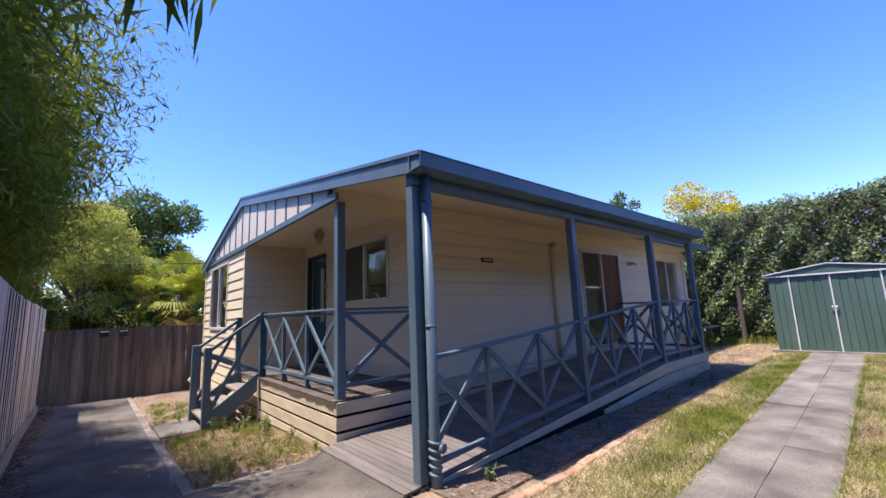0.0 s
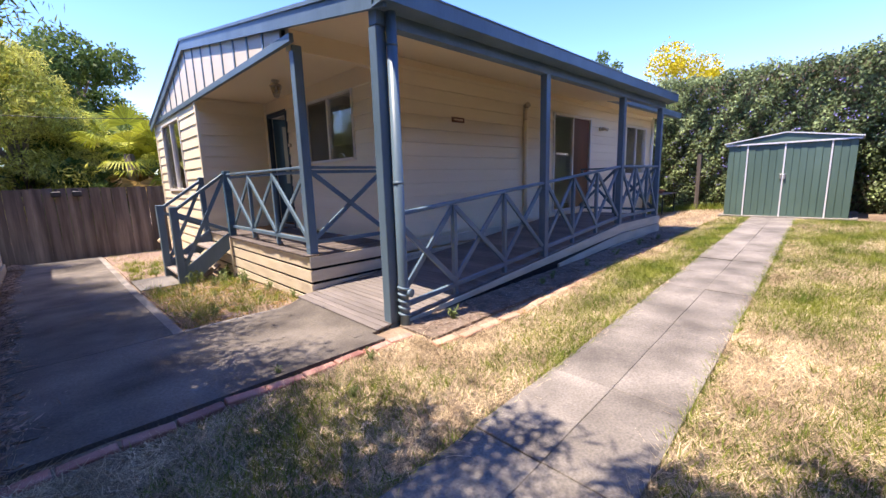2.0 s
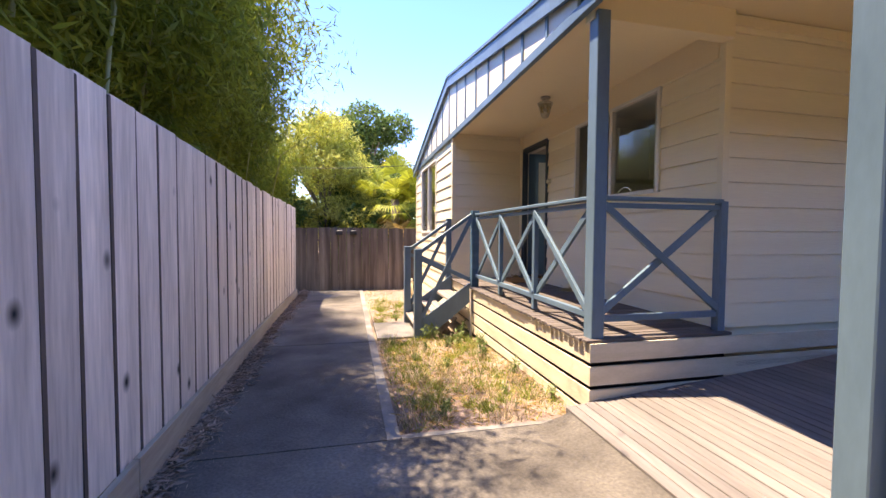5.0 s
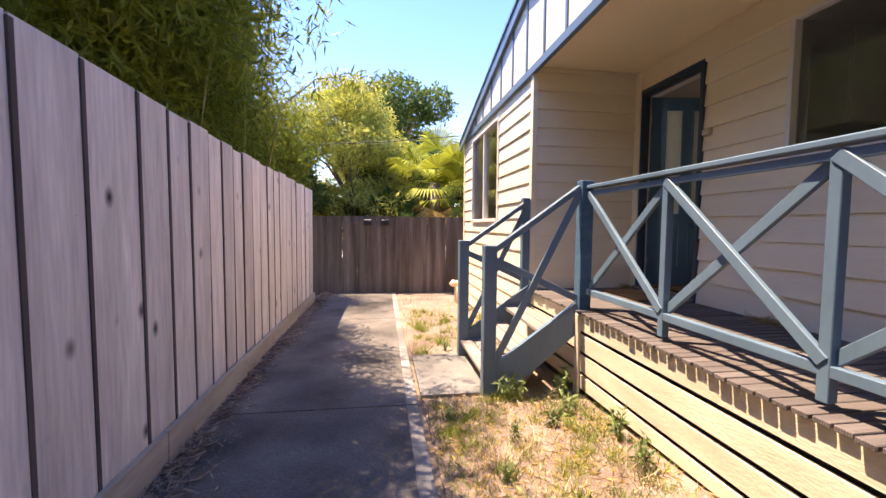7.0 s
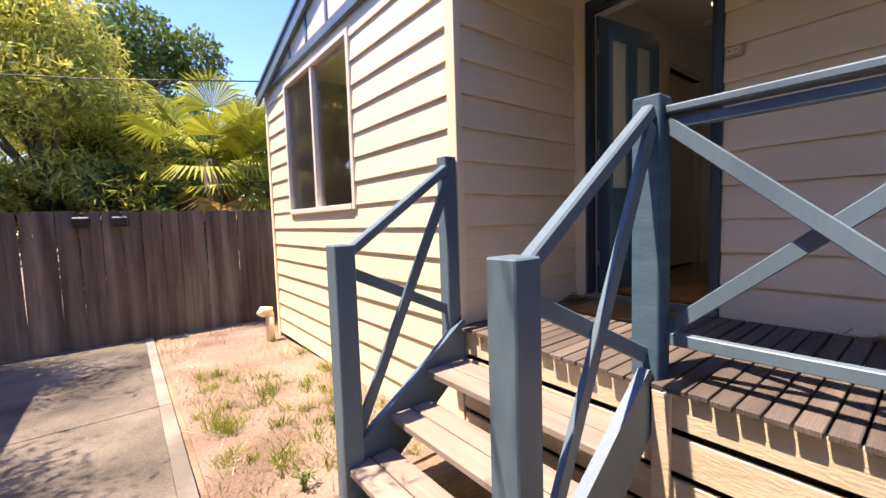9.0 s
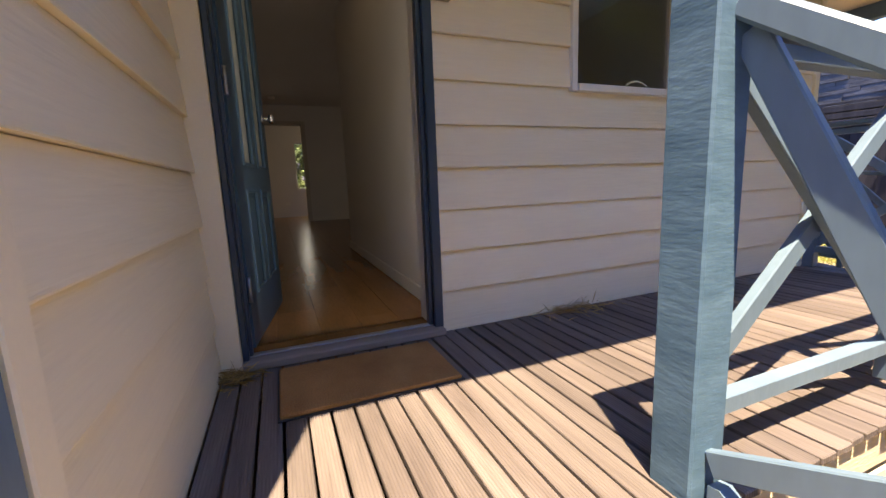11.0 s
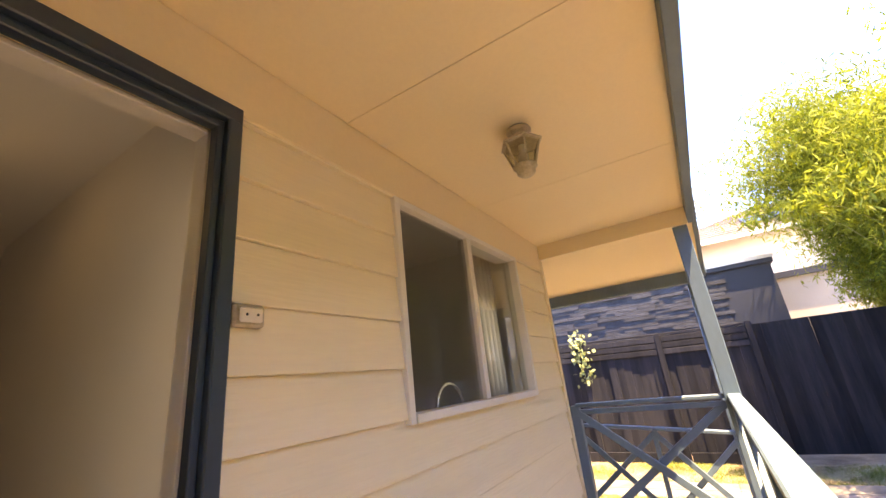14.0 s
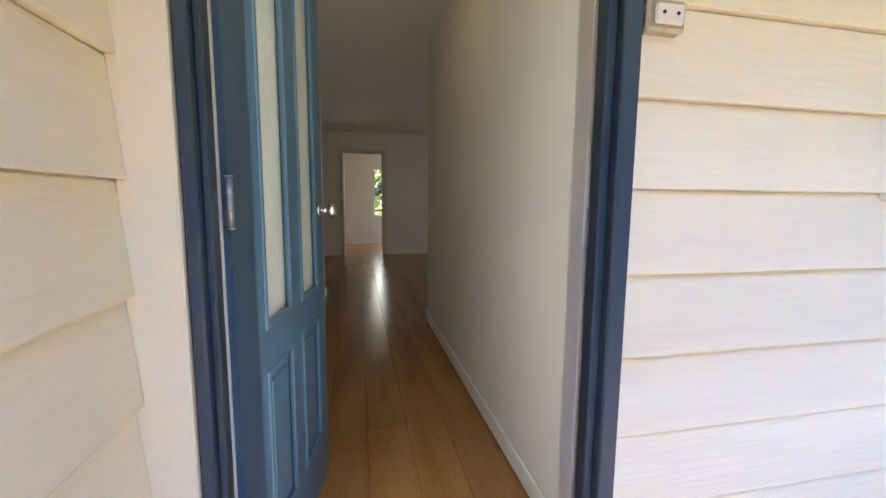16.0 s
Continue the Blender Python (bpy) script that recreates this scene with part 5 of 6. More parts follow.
for x in (-1.92, -1.55):
    li = thing("fence_light", "small black flood light fixed on the back fence", "lamp", "fence lights")
    bm = B()
    box(bm, x - 0.10, x + 0.08, 10.18, 10.28, 1.12, 1.25, 0.02)
    part("head", bm, M_BLACK, li)
    bm = B()
    box(bm, x - 0.02, x + 0.02, 10.25, 10.31, 1.22, 1.30, 0.004)
    part("bracket", bm, M_BLACK, li)

# ---- the neighbours ----
garage = thing("neighbour_garage", "dark neighbouring garage clad in stacked stone", "building")
GY0 = -5.45
bm = B()
box(bm, -1.5, 13.0, -9.0, GY0, -0.1, 3.42)
part("wall", bm, M_NAVY, garage)
bm = B()
box(bm, -1.56, 13.05, -9.0, GY0 + 0.06, 3.40, 3.56, 0.01)
part("capping", bm, M_NAVY, garage, "dark metal parapet capping")
bm = B()
box(bm, -1.58, 13.07, GY0 + 0.055, GY0 + 0.075, 3.50, 3.58)
part("capping_edge", bm, M_GALV, garage)
for r in range(17):
    z = 1.90 + r * 0.083
    x = -0.45 + rp.uniform(-0.2, 0)
    while x < 4.6:
        w = rp.uniform(0.35, 0.85)
        bm = B()
        box(bm, x, x + w - 0.008, GY0, GY0 + rp.uniform(0.015, 0.05), z, z + 0.078)
        part("stone", bm, M_STONE, garage)
        x += w
villa = thing("neighbour_house", "pale rendered neighbouring house with a tiled roof and solar panels", "house")
bm = B()
box(bm, -14.0, -1.6, -16, -7.0, -0.1, 3.25)
part("lower_wall", bm, M_RENDER, villa)
bm = B()
box(bm, -14, -1.55, -7.03, -6.9, 3.22, 3.36)
part("gutter", bm, M_NAVY, villa)
bm = B()
box(bm, -13, 1.4, -24, -13, -0.1, 5.75)
part("upper_wall", bm, M_RENDER, villa)
bm = B()
v = [bm.verts.new(p) for p in ((-13.6, -24.6, 5.7), (2.0, -24.6, 5.7), (2.0, -12.4, 5.7), (-13.6, -12.4, 5.7), (-8, -18.5, 8.2), (-3.6, -18.5, 8.2))]
for f in ((0, 1, 5, 4), (1, 2, 5), (2, 3, 4, 5), (3, 0, 4), (0, 3, 2, 1)):
    bm.faces.new([v[i] for i in f])
bmesh.ops.recalc_face_normals(bm, faces=bm.faces[:])
hroof = part("roof", bm, M_TILE, villa)
for k in range(14):
    f = (k + 0.5) / 14
    y, z = -12.4 - 6.1 * f, 5.7 + 2.5 * f
    bm = B()
    box(bm, -13.6 + 5.6 * f, 2.0 - 5.6 * f, y - 0.03, y + 0.03, z, z + 0.05)
    part("tile_course", bm, M_TILE, hroof)
for k in range(4):
    bm = B()
    p, r = Vector((-6.2 + k * 1.05, -13.6, 6.32)), Vector((-6.2 + k * 1.05, -15.2, 6.97))
    bar(bm, p, r, 1.0, 0.04)
    part("solar_panel", bm, M_SOLAR, villa, "dark blue solar panel")
bm = B()
box(bm, -13.7, 2.05, -12.42, -12.30, 5.58, 5.72)
part("fascia", bm, M_WHITE, villa)

# ---- plants ----
def leaf_mesh(name, P, L, W, material, parent, seed, droop=0.2, jitter=0.35, flat=0.0, facing=None):
    """Many pointed leaves, one at each place of P."""
    g = np.random.default_rng(seed)
    n = len(P)
    d = g.normal(size=(n, 3))
    d[:, 2] = d[:, 2] * (1 - flat) - droop * 1.5
    if facing is not None:
        d += facing
    d /= np.linalg.norm(d, axis=1)[:, None]
    s = np.cross(d, g.normal(size=(n, 3)))
    s /= np.linalg.norm(s, axis=1)[:, None] + 1e-9
    ln = (L * (1 + jitter * g.uniform(-1, 1, n)))[:, None]
    w = (W * (1 + jitter * g.uniform(-1, 1, n)))[:, None]
    v = np.stack([P, P + d * ln * 0.45 + s * w * 0.5, P + d * ln, P + d * ln * 0.45 - s * w * 0.5], 1).reshape(-1, 3)
    f = np.arange(4 * n).reshape(-1, 4)
    return raw(name, v, f, material, parent)


def ball_points(g, centres, radii, n, squash=0.8, shell=0.45):
    """Places in a cloud of clumps, thicker towards their skins."""
    centres, radii = np.asarray(centres, float), np.asarray(radii, float)
    p = radii ** 2 / np.sum(radii ** 2)
    k = g.choice(len(centres), n, p=p)
    d = g.normal(size=(n, 3))
    d /= np.linalg.norm(d, axis=1)[:, None]
    r = radii[k] * (shell + (1 - shell) * g.uniform(0, 1, n) ** 0.6) * (1 + 0.18 * np.sin(9 * d[:, 0] + 3 * k) * np.cos(8 * d[:, 1]))
    return centres[k] + d * r[:, None] * np.array([1, 1, squash])


def tree(name, label, x, y, z0, height, spread, leaf, L, W, n, seed, trunk=0.12, low=0.35, droop=0.15, clumps=26, category="tree", squash=0.8):
    g = np.random.default_rng(seed)
    t = thing(name, label, category)
    top = np.array([x, y, z0 + height])
    bm = B()
    pts = [(x + 0.15 * math.sin(k * 1.3 + seed), y + 0.15 * math.cos(k * 1.7 + seed), z0 - 0.1 + height * 0.8 * k / 6) for k in range(7)]
    tube(bm, pts, [trunk * (1 - 0.13 * k) for k in range(7)], 9)
    C, R = [], []
    for k in range(clumps):
        a, f = g.uniform(0, 2 * math.pi), g.uniform(0, 1)
        h = low + (1 - low) * f
        rad = spread * math.sqrt(max(0.05, 1 - (2 * (f - 0.42)) ** 2 * 0.75)) * g.uniform(0.35, 0.95)
        c = (x + rad * math.cos(a), y + rad * math.sin(a), z0 + height * h * 0.93)
        C.append(c)
        R.append(spread * g.uniform(0.22, 0.42))
        if k % 2 == 0:
            b = pts[min(5, int(h * 5))]
            m = tuple((np.array(b) + np.array(c)) / 2 + np.array([0, 0, 0.15 * spread]))
            tube(bm, [b, m, c], [trunk * 0.4, trunk * 0.25, trunk * 0.1], 6)
    part("trunk", bm, M_BARK, t)
    leaf_mesh("crown", ball_points(g, C, R, n, squash), L, W, leaf, t, seed + 1, droop)
    return t


def bamboo(x, y, height, seed, lean=1.1, n=20000, canes=10):
    g = np.random.default_rng(seed)
    t = thing("bamboo_clump", "dense overhanging green bamboo clump behind the paling fence", "bamboo", "bamboo behind the fence")
    z0 = gzf(x, y)
    P = []
    for k in range(canes):
        bm = B()
        h = height * g.uniform(0.7, 1.0)
        bx, by = x + g.normal(0, 0.22), y + g.normal(0, 0.35)
        a = g.normal(0, 0.9)
        lx, ly = lean * g.uniform(0.2, 1.1) * math.cos(a), lean * g.uniform(0.3, 1.0) * math.sin(a)
        c = [(bx + lx * s ** 2.4, by + ly * s ** 2.4, z0 + h * (s - 0.16 * s ** 4)) for s in np.linspace(0, 1, 9)]
        tube(bm, c, [0.017 * (1 - 0.1 * i) for i in range(9)], 6)
        part("cane", bm, M_CANE, t)
        m = n // canes
        s = 0.34 + 0.66 * g.uniform(0, 1, m) ** 1.15
        cc = np.array(c)
        i = np.clip((s * 8).astype(int), 0, 7)
        f = (s * 8 - i)[:, None]
        base = cc[i] * (1 - f) + cc[i + 1] * f
        tw = g.integers(0, 40, m)
        off = np.random.default_rng(seed * 7 + k).normal(0, 0.30, (40, 3))[tw]
        q = base + off * np.array([1, 1, 0.55]) + g.normal(0, 0.085, (m, 3))
        over = q[:, 0] - fence_x(q[:, 1])
        P.append(q[(over < -0.1) | (q[:, 2] > 2.15 + 0.5 * over)])
    leaf_mesh("foliage", np.concatenate(P), 0.12, 0.019, M_BAMBOO, t, seed + 5, droop=0.5)


# place along the fence, height, lean over it, distance behind it, leaves, canes
for k, (y, h, lean, gap, n, canes) in enumerate((
        (-3.7, 7.2, 1.9, 0.6, 60000, 16), (-2.6, 6.6, 1.2, 0.7, 60000, 16), (-1.9, 5.4, 1.1, 0.6, 20000, 10), (-0.8, 5.4, 0.7, 0.7, 22000, 10),
        (0.2, 6.0, 0.75, 0.6, 24000, 11), (1.1, 5.8, 1.0, 0.7, 24000, 11), (2.1, 5.6, 1.1, 0.6, 24000, 11), (3.1, 5.4, 1.0, 0.7, 24000, 11),
        (4.1, 5.6, 0.85, 0.6, 30000, 12), (5.0, 5.7, 0.5, 0.7, 30000, 12), (5.9, 5.7, 0.25, 0.8, 30000, 12), (6.8, 5.6, 0.12, 1.1, 30000, 12), (8.0, 6.0, 0.3, 1.7, 34000, 13), (9.2, 5.8, 0.3, 1.9, 34000, 13), (9.7, 4.9, 0.15, 0.8, 34000, 13))):
    bamboo(fence_x(y) - gap, y, h, 40 + k, n=n, canes=canes, lean=lean)
arch = thing("bamboo_clump", "arching bamboo canes leaning high over the yard", "bamboo", "bamboo behind the fence")
ga = np.random.default_rng(77)
P = []
for x, y, z, r in ((-1.72, -1.25, 3.55, 0.30), (-1.55, -1.95, 3.5, 0.26), (-1.15, -2.45, 3.7, 0.34), (-1.95, -0.75, 3.3, 0.36)):
    bm = B()
    x0 = fence_x(y) - 0.35
    c = [(x0 + (x - x0) * s ** 2.2, y - 0.3 + 0.3 * s, gzf(x0, y) + (z + 0.25) * (1 - (1 - s) ** 1.5) - 0.25 * s ** 3) for s in np.linspace(0, 1, 8)]
    tube(bm, c, [0.014 * (1 - 0.11 * i) for i in range(8)], 6)
    part("cane", bm, M_CANE, arch)
    tw = ga.normal(0, 1, (26, 3))
    tw = tw / np.linalg.norm(tw, axis=1)[:, None] * r * ga.uniform(0.3, 1.0, (26, 1))
    P.append(np.array([x, y, z]) + tw[ga.integers(0, 26, 300)] * np.array([1, 1, 0.7]) + ga.normal(0, 0.07, (300, 3)))
leaf_mesh("foliage", np.concatenate(P), 0.15, 0.024, M_BAMBOO, arch, 78, droop=0.6)
bm = B()
tube(bm, [(-2.95, -1.6, 1.5), (-2.75, -1.58, 2.35), (-2.35, -1.52, 2.52), (-1.96, -1.47, 2.36)], [0.012, 0.010, 0.006, 0.003], 6)
part("cane", bm, M_CANE, arch)
g = np.random.default_rng(79)
leaf_mesh("foliage", np.array([-1.99, -1.47, 2.36]) + g.normal(0, 1, (22, 3)) * np.array([0.07, 0.05, 0.035]), 0.17, 0.022, M_BAMBOO, arch, 80, droop=1.6)
cable = thing("overhead_cable", "thin black overhead cable running from the house corner", "cable")
bm = B()
tube(bm, [(-0.04, 9.10, 2.88), (-1.6, 10.1, 2.9), (-3.31, 11.2, 3.0), (-8.0, 14.2, 3.5), (-15.0, 18.7, 4.4)], 0.008, 6)
part("wire", bm, M_BLACK, cable)
bm = B()
tube(bm, [(-2.95, 6.3, 1.6), (-2.75, 6.2, 2.45), (-2.3, 5.95, 2.72), (-1.85, 5.72, 2.7), (-1.5, 5.55, 2.62)], [0.012, 0.010, 0.007, 0.004, 0.002], 6)
part("cane", bm, M_CANE, arch)
f = g.uniform(0, 1, (170, 1))
leaf_mesh("foliage", np.array([-2.25, 5.92, 2.72]) * (1 - f) + np.array([-1.5, 5.55, 2.62]) * f + g.normal(0, 1, (170, 3)) * np.array([0.06, 0.06, 0.05]), 0.11, 0.018, M_BAMBOO, arch, 81, droop=0.5)
tree("feathery_tree", "pale yellow-green feathery tree behind the back fence", -2.55, 12.6, -0.4, 5.5, 1.6, M_ACACIA, 0.16, 0.03, 44000, 61, low=0.25, droop=0.4, clumps=60)
tree("leafy_tree", "tall deep green leafy tree beyond the back fence", -0.8, 17.0, -0.4, 7.0, 2.7, M_DARKTREE, 0.14, 0.085, 40000, 62, trunk=0.18, low=0.15)
tree("shady_shrub", "dark green shrub filling in behind the back fence", -1.0, 14.2, -0.4, 4.0, 1.9, M_DARKTREE, 0.13, 0.07, 15000, 63, low=0.15, category="shrub")
tree("shady_shrub", "dark green shrub filling in behind the back fence", -4.4, 12.2, -0.4, 3.9, 1.7, M_BAMBOO, 0.13, 0.05, 12000, 68, low=0.15, category="shrub")
tree("shady_shrub", "dark green shrub close behind the back fence", -1.3, 11.9, -0.4, 2.5, 0.9, M_DARKTREE, 0.11, 0.06, 9000, 69, trunk=0.06, low=0.15, category="shrub")
tree("shady_shrub", "dense green shrub in the corner behind the fences", -3.9, 11.5, -0.4, 3.5, 1.3, M_DARKTREE, 0.12, 0.05, 14000, 70, trunk=0.08, low=0.15, category="shrub")
tree("yellow_tree", "bright yellow-leaved tree beyond the hedge", 21.0, 4.2, 0.1, 7.3, 2.6, M_YELLOW, 0.12, 0.085, 20000, 64, trunk=0.18, low=0.4)
tree("distant_tree", "dark treetop beyond the roof", 30.0, 12.0, 0.0, 10.9, 1.6, M_DARKTREE, 0.25, 0.15, 3500, 65, trunk=0.2, low=0.5)
tree("gum_tree", "tall thin-leaved gum tree beyond the neighbouring garage", 1.2, -24.0, 0.0, 13.5, 3.4, M_GUM, 0.26, 0.06, 6500, 66, trunk=0.28, low=0.45, droop=0.6, clumps=22)
tree("gum_tree", "tall thin-leaved gum tree beyond the neighbouring garage", 6.5, -26.0, 0.0, 9.0, 3.6, M_GUM, 0.26, 0.06, 6500, 67, trunk=0.28, low=0.45, droop=0.6, clumps=22)


def fan_palm(x, y, z0, height, seed):
    g = np.random.default_rng(seed)
    t = thing("fan_palm", "fan palm with yellow-green fronds and drooping dry leaves", "palm")
    bm = B()
    tube(bm, [(x, y, z0 - 0.1), (x + 0.03, y, z0 + height * 0.5), (x, y, z0 + height)], [0.16, 0.13, 0.12], 12)
    part("trunk", bm, M_BARK, t)
    for k in range(30):
        dry = k >= 21
        a = g.uniform(0, 2 * math.pi)
        el = g.uniform(-1.1, -0.6) if dry else g.uniform(-0.45, 1.2)
        d = Vector((math.cos(a) * math.cos(el), math.sin(a) * math.cos(el), math.sin(el)))
        p = Vector((x, y, z0 + height))
        r = g.uniform(0.65, 1.05)
        hub = p + d * r - Vector((0, 0, 0.12 * r))
        s = d.cross(Vector((0, 0, 1))).normalized()
        u = s.cross(d).normalized()
        bm = B()
        tube(bm, [p, (p + hub) / 2 + Vector((0, 0, 0.04)), hub], [0.014, 0.010, 0.008], 5)
        n = 30
        for i in range(n):
            b = -1.9 + 3.8 * i / (n - 1)
            e = (d * math.cos(b) + s * math.sin(b)).normalized()
            ll = 0.78 * (1 - 0.12 * abs(b)) * g.uniform(0.9, 1.05)
            w = (s * math.cos(b) - d * math.sin(b)) * 0.024
            m, q = hub + e * ll * 0.6 + u * 0.05, hub + e * ll - Vector((0, 0, 0.12 + 0.06 * g.uniform(0, 1)))
            vv = [bm.verts.new(c) for c in (hub, m - w, q, m + w)]
            bm.faces.new(vv)
        part("frond", bm, M_PALMDRY if dry else M_PALM, t, "dry straw-coloured frond" if dry else "")


fan_palm(-0.32, 11.35, -0.4, 2.6, 71)
fan_palm(0.75, 11.7, -0.4, 2.35, 72)

# the tall hedge: an uneven green wall with violet flowers
hedge = thing("hedge", "tall dense green hedge with scattered violet flowers", "hedge")
g = np.random.default_rng(81)


def hedge_at(u):
    """Plan line of the hedge's face and its height, for u from 0 to 1."""
    x = 13.4 - 2.0 * u
    y = 8.5 - 13.5 * u
    return x, y, 4.25 - 0.25 * u


bm = B()
outline = [hedge_at(u)[:2] for u in np.linspace(0, 1, 12)]
prism(bm, [(x + 0.25, y) for x, y in outline] + [(x + 1.6, y) for x, y in outline[::-1]], "z", -0.05, 3.85)
part("inner_mass", bm, M_MULCH, hedge, "dark twiggy inside")
u = g.uniform(0, 1, 90000)
x, y = 13.4 - 2.0 * u, 8.5 - 13.5 * u
h = 4.2 - 0.35 * u + 0.06 * np.sin(u * 40) + 0.05 * np.sin(u * 93)
f = g.uniform(0, 1, len(u)) ** 0.9
bulge = 0.16 * np.sin(7 * y + 5 * f) * np.cos(6 * f * 3 + y) + g.normal(0, 0.08, len(u))
P = np.stack([x + bulge - 0.05, y, f * h], -1)
P[: len(u) // 8, 2] = h[: len(u) // 8] + g.normal(0, 0.08, len(u) // 8)
P[: len(u) // 8, 0] += g.uniform(0, 1.5, len(u) // 8)
leaf_mesh("foliage", P, 0.085, 0.055, M_HEDGE, hedge, 82, droop=0.5, facing=np.array([-0.8, 0, 0]))
k = g.uniform(0, 1, 420) ** 1.0
cx, cy, cz = 13.4 - 2.0 * k - 0.22, 8.5 - 13.5 * k, g.uniform(0.8, 3.9, 420)
Q = np.repeat(np.stack([cx, cy, cz], -1), 5, 0) + g.normal(0, 0.045, (2100, 3))
leaf_mesh("flowers", Q, 0.04, 0.035, M_FLOWER, hedge, 83, droop=0.0)

vine = thing("fence_creeper", "pale green creeper hanging over the charcoal fence", "creeper")
bm = B()
pts = [(2.2, YF + 0.06, 2.3), (2.22, YF + 0.12, 2.15), (2.18, YF + 0.11, 1.9), (2.24, YF + 0.10, 1.6)]
tube(bm, pts, 0.008, 6)
part("stem", bm, M_CANE, vine)
C = np.array(pts)[g.integers(0, 4, 130)]
leaf_mesh("leaves", C + g.normal(0, 0.09, (130, 3)) * np.array([1, 0.5, 1]), 0.10, 0.07, M_CREEPER, vine, 84, droop=0.4)


# grass, weeds and litter
def inside_path(X, Y):
    return (Y < -1.455 + 0.045 * X + 0.0) & (Y > -2.245 + 0.04 * X)


def blades(name, label, X, Y, h, w, material, seed, lean=0.5, category="grass"):
    g = np.random.default_rng(seed)
    n = len(X)
    Z = gz(X, Y) - 0.015
    P = np.stack([X, Y, Z], -1)
    a = g.uniform(0, 2 * np.pi, n)
    s = np.stack([np.cos(a), np.sin(a), np.zeros(n)], -1) * (w * g.uniform(0.6, 1.4, n))[:, None]
    hh = h * g.uniform(0.4, 1.3, n)
    tip = P + np.stack([g.normal(0, lean, n) * hh, g.normal(0, lean, n) * hh, hh], -1)
    v = np.stack([P - s, P + s, tip], 1).reshape(-1, 3)
    tagged(raw(name, v, np.arange(3 * n).reshape(-1, 3), material), label, category, kind="stuff")


def scatter(n, x0, x1, y0, y1, seed):
    g = np.random.default_rng(seed)
    return g.uniform(x0, x1, n), g.uniform(y0, y1, n), g.uniform(0, 1, n)


def patchy(X, Y, s=1.0, o=0.0):
    return 0.5 + 0.25 * np.sin(2.1 * s * X + 1.3 * np.sin(1.7 * s * Y + o) + o) + 0.25 * np.sin(2.9 * s * Y + 1.5 * np.sin(1.3 * s * X) + 2 * o)


X, Y, R = scatter(520000, -2.35, 10.5, -3.4, -0.27, 91)
keep = ~inside_path(X, Y) & (Y < np.where(X < 0.0, -0.285 + 0.035 * X, -0.47 - 0.16 * np.exp(-((X - 1.0) / 1.2) ** 2))) & ~((X > 9.7) & (Y < -0.3))
keep &= R < np.where(X < 4, 1.0, 0.65)
X, Y, R = X[keep], Y[keep], np.random.default_rng(1).uniform(0, 1, keep.sum())
strip = np.clip(1 - np.abs(Y + 1.05) / 0.35, 0, 1) * np.clip((X - 0.2) / 1.5, 0, 1)
green = np.clip(0.75 * patchy(X, Y, 1.3) ** 1.6 - 0.08 + 0.55 * strip + 0.15 * np.exp(-((Y + 2.5) / 0.22) ** 2) * np.clip((X - 0.8) / 2, 0, 1) + 0.04 * np.clip(X, 0, 1) + 0.22 * np.clip((X - 2.5) / 3, 0, 1), 0, 1)
mask = R < green
blades("lawn_grass", "short green lawn grass in patches", X[mask], Y[mask], 0.055, 0.0026, M_GRASS, 92, 0.6)
blades("dry_lawn_grass", "dry straw-coloured lawn grass", X[~mask], Y[~mask], 0.036, 0.0028, M_STRAW, 93, 1.6)
X, Y, R = scatter(17000, -1.27, -0.06, 1.57, 4.42, 94)
X2, Y2, R2 = scatter(11000, -1.27, -0.06, 5.5, 10.6, 95)
X, Y, R = np.concatenate([X, X2]), np.concatenate([Y, Y2]), np.concatenate([R, R2])
bare = np.random.default_rng(7).uniform(0, 1, len(X)) < 0.25 + 1.1 * patchy(X, Y, 2.2, 0.7)
X, Y, R = X[bare], Y[bare], R[bare]
mask = np.random.default_rng(2).uniform(0, 1, len(X)) < np.where(Y > 8.2, 0.3, 0.95) * patchy(X, Y, 1.8, 1.0) ** 1.2
dry = ~mask & (np.random.default_rng(3).uniform(0, 1, len(X)) < 0.5)
blades("patch_grass", "ragged green grass in the bed before the porch", X[mask], Y[mask], 0.07, 0.0032, M_GRASS, 96, 0.5)
blades("dry_patch_grass", "dry straw in the bed before the porch", X[dry], Y[dry], 0.04, 0.0030, M_STRAW, 97, 1.2)
X, Y, R = scatter(26000, 6.7, 11.4, -0.5, 4.5, 98)
blades("corner_grass", "dry straw-coloured grass before the hedge", X, Y, 0.05, 0.004, M_STRAW, 99, 1.0)
X, Y, R = scatter(3000, 11.2, 12.2, -0.3, 4.5, 100)
blades("tall_corner_grass", "taller green weeds along the hedge", X, Y, 0.2, 0.007, M_GRASS, 101, 0.45)
yy = np.random.default_rng(102).uniform(-3.3, 10.5, 30000)
blades("fence_foot_litter", "dry straw litter along the fence foot", fence_x(yy) + 0.06 + np.abs(np.random.default_rng(103).normal(0, 0.10, 30000)), yy, 0.035, 0.0045, M_STRAW, 104, 1.8, "litter")
xx = np.random.default_rng(105).uniform(0.05, 6.5, 9000)
blades("bed_straw", "pale straw litter over the mulched bed", xx, -0.05 - 0.42 * np.random.default_rng(106).uniform(0, 1, 9000) ** 0.8, 0.022, 0.003, M_STRAW, 107, 2.0, "litter")


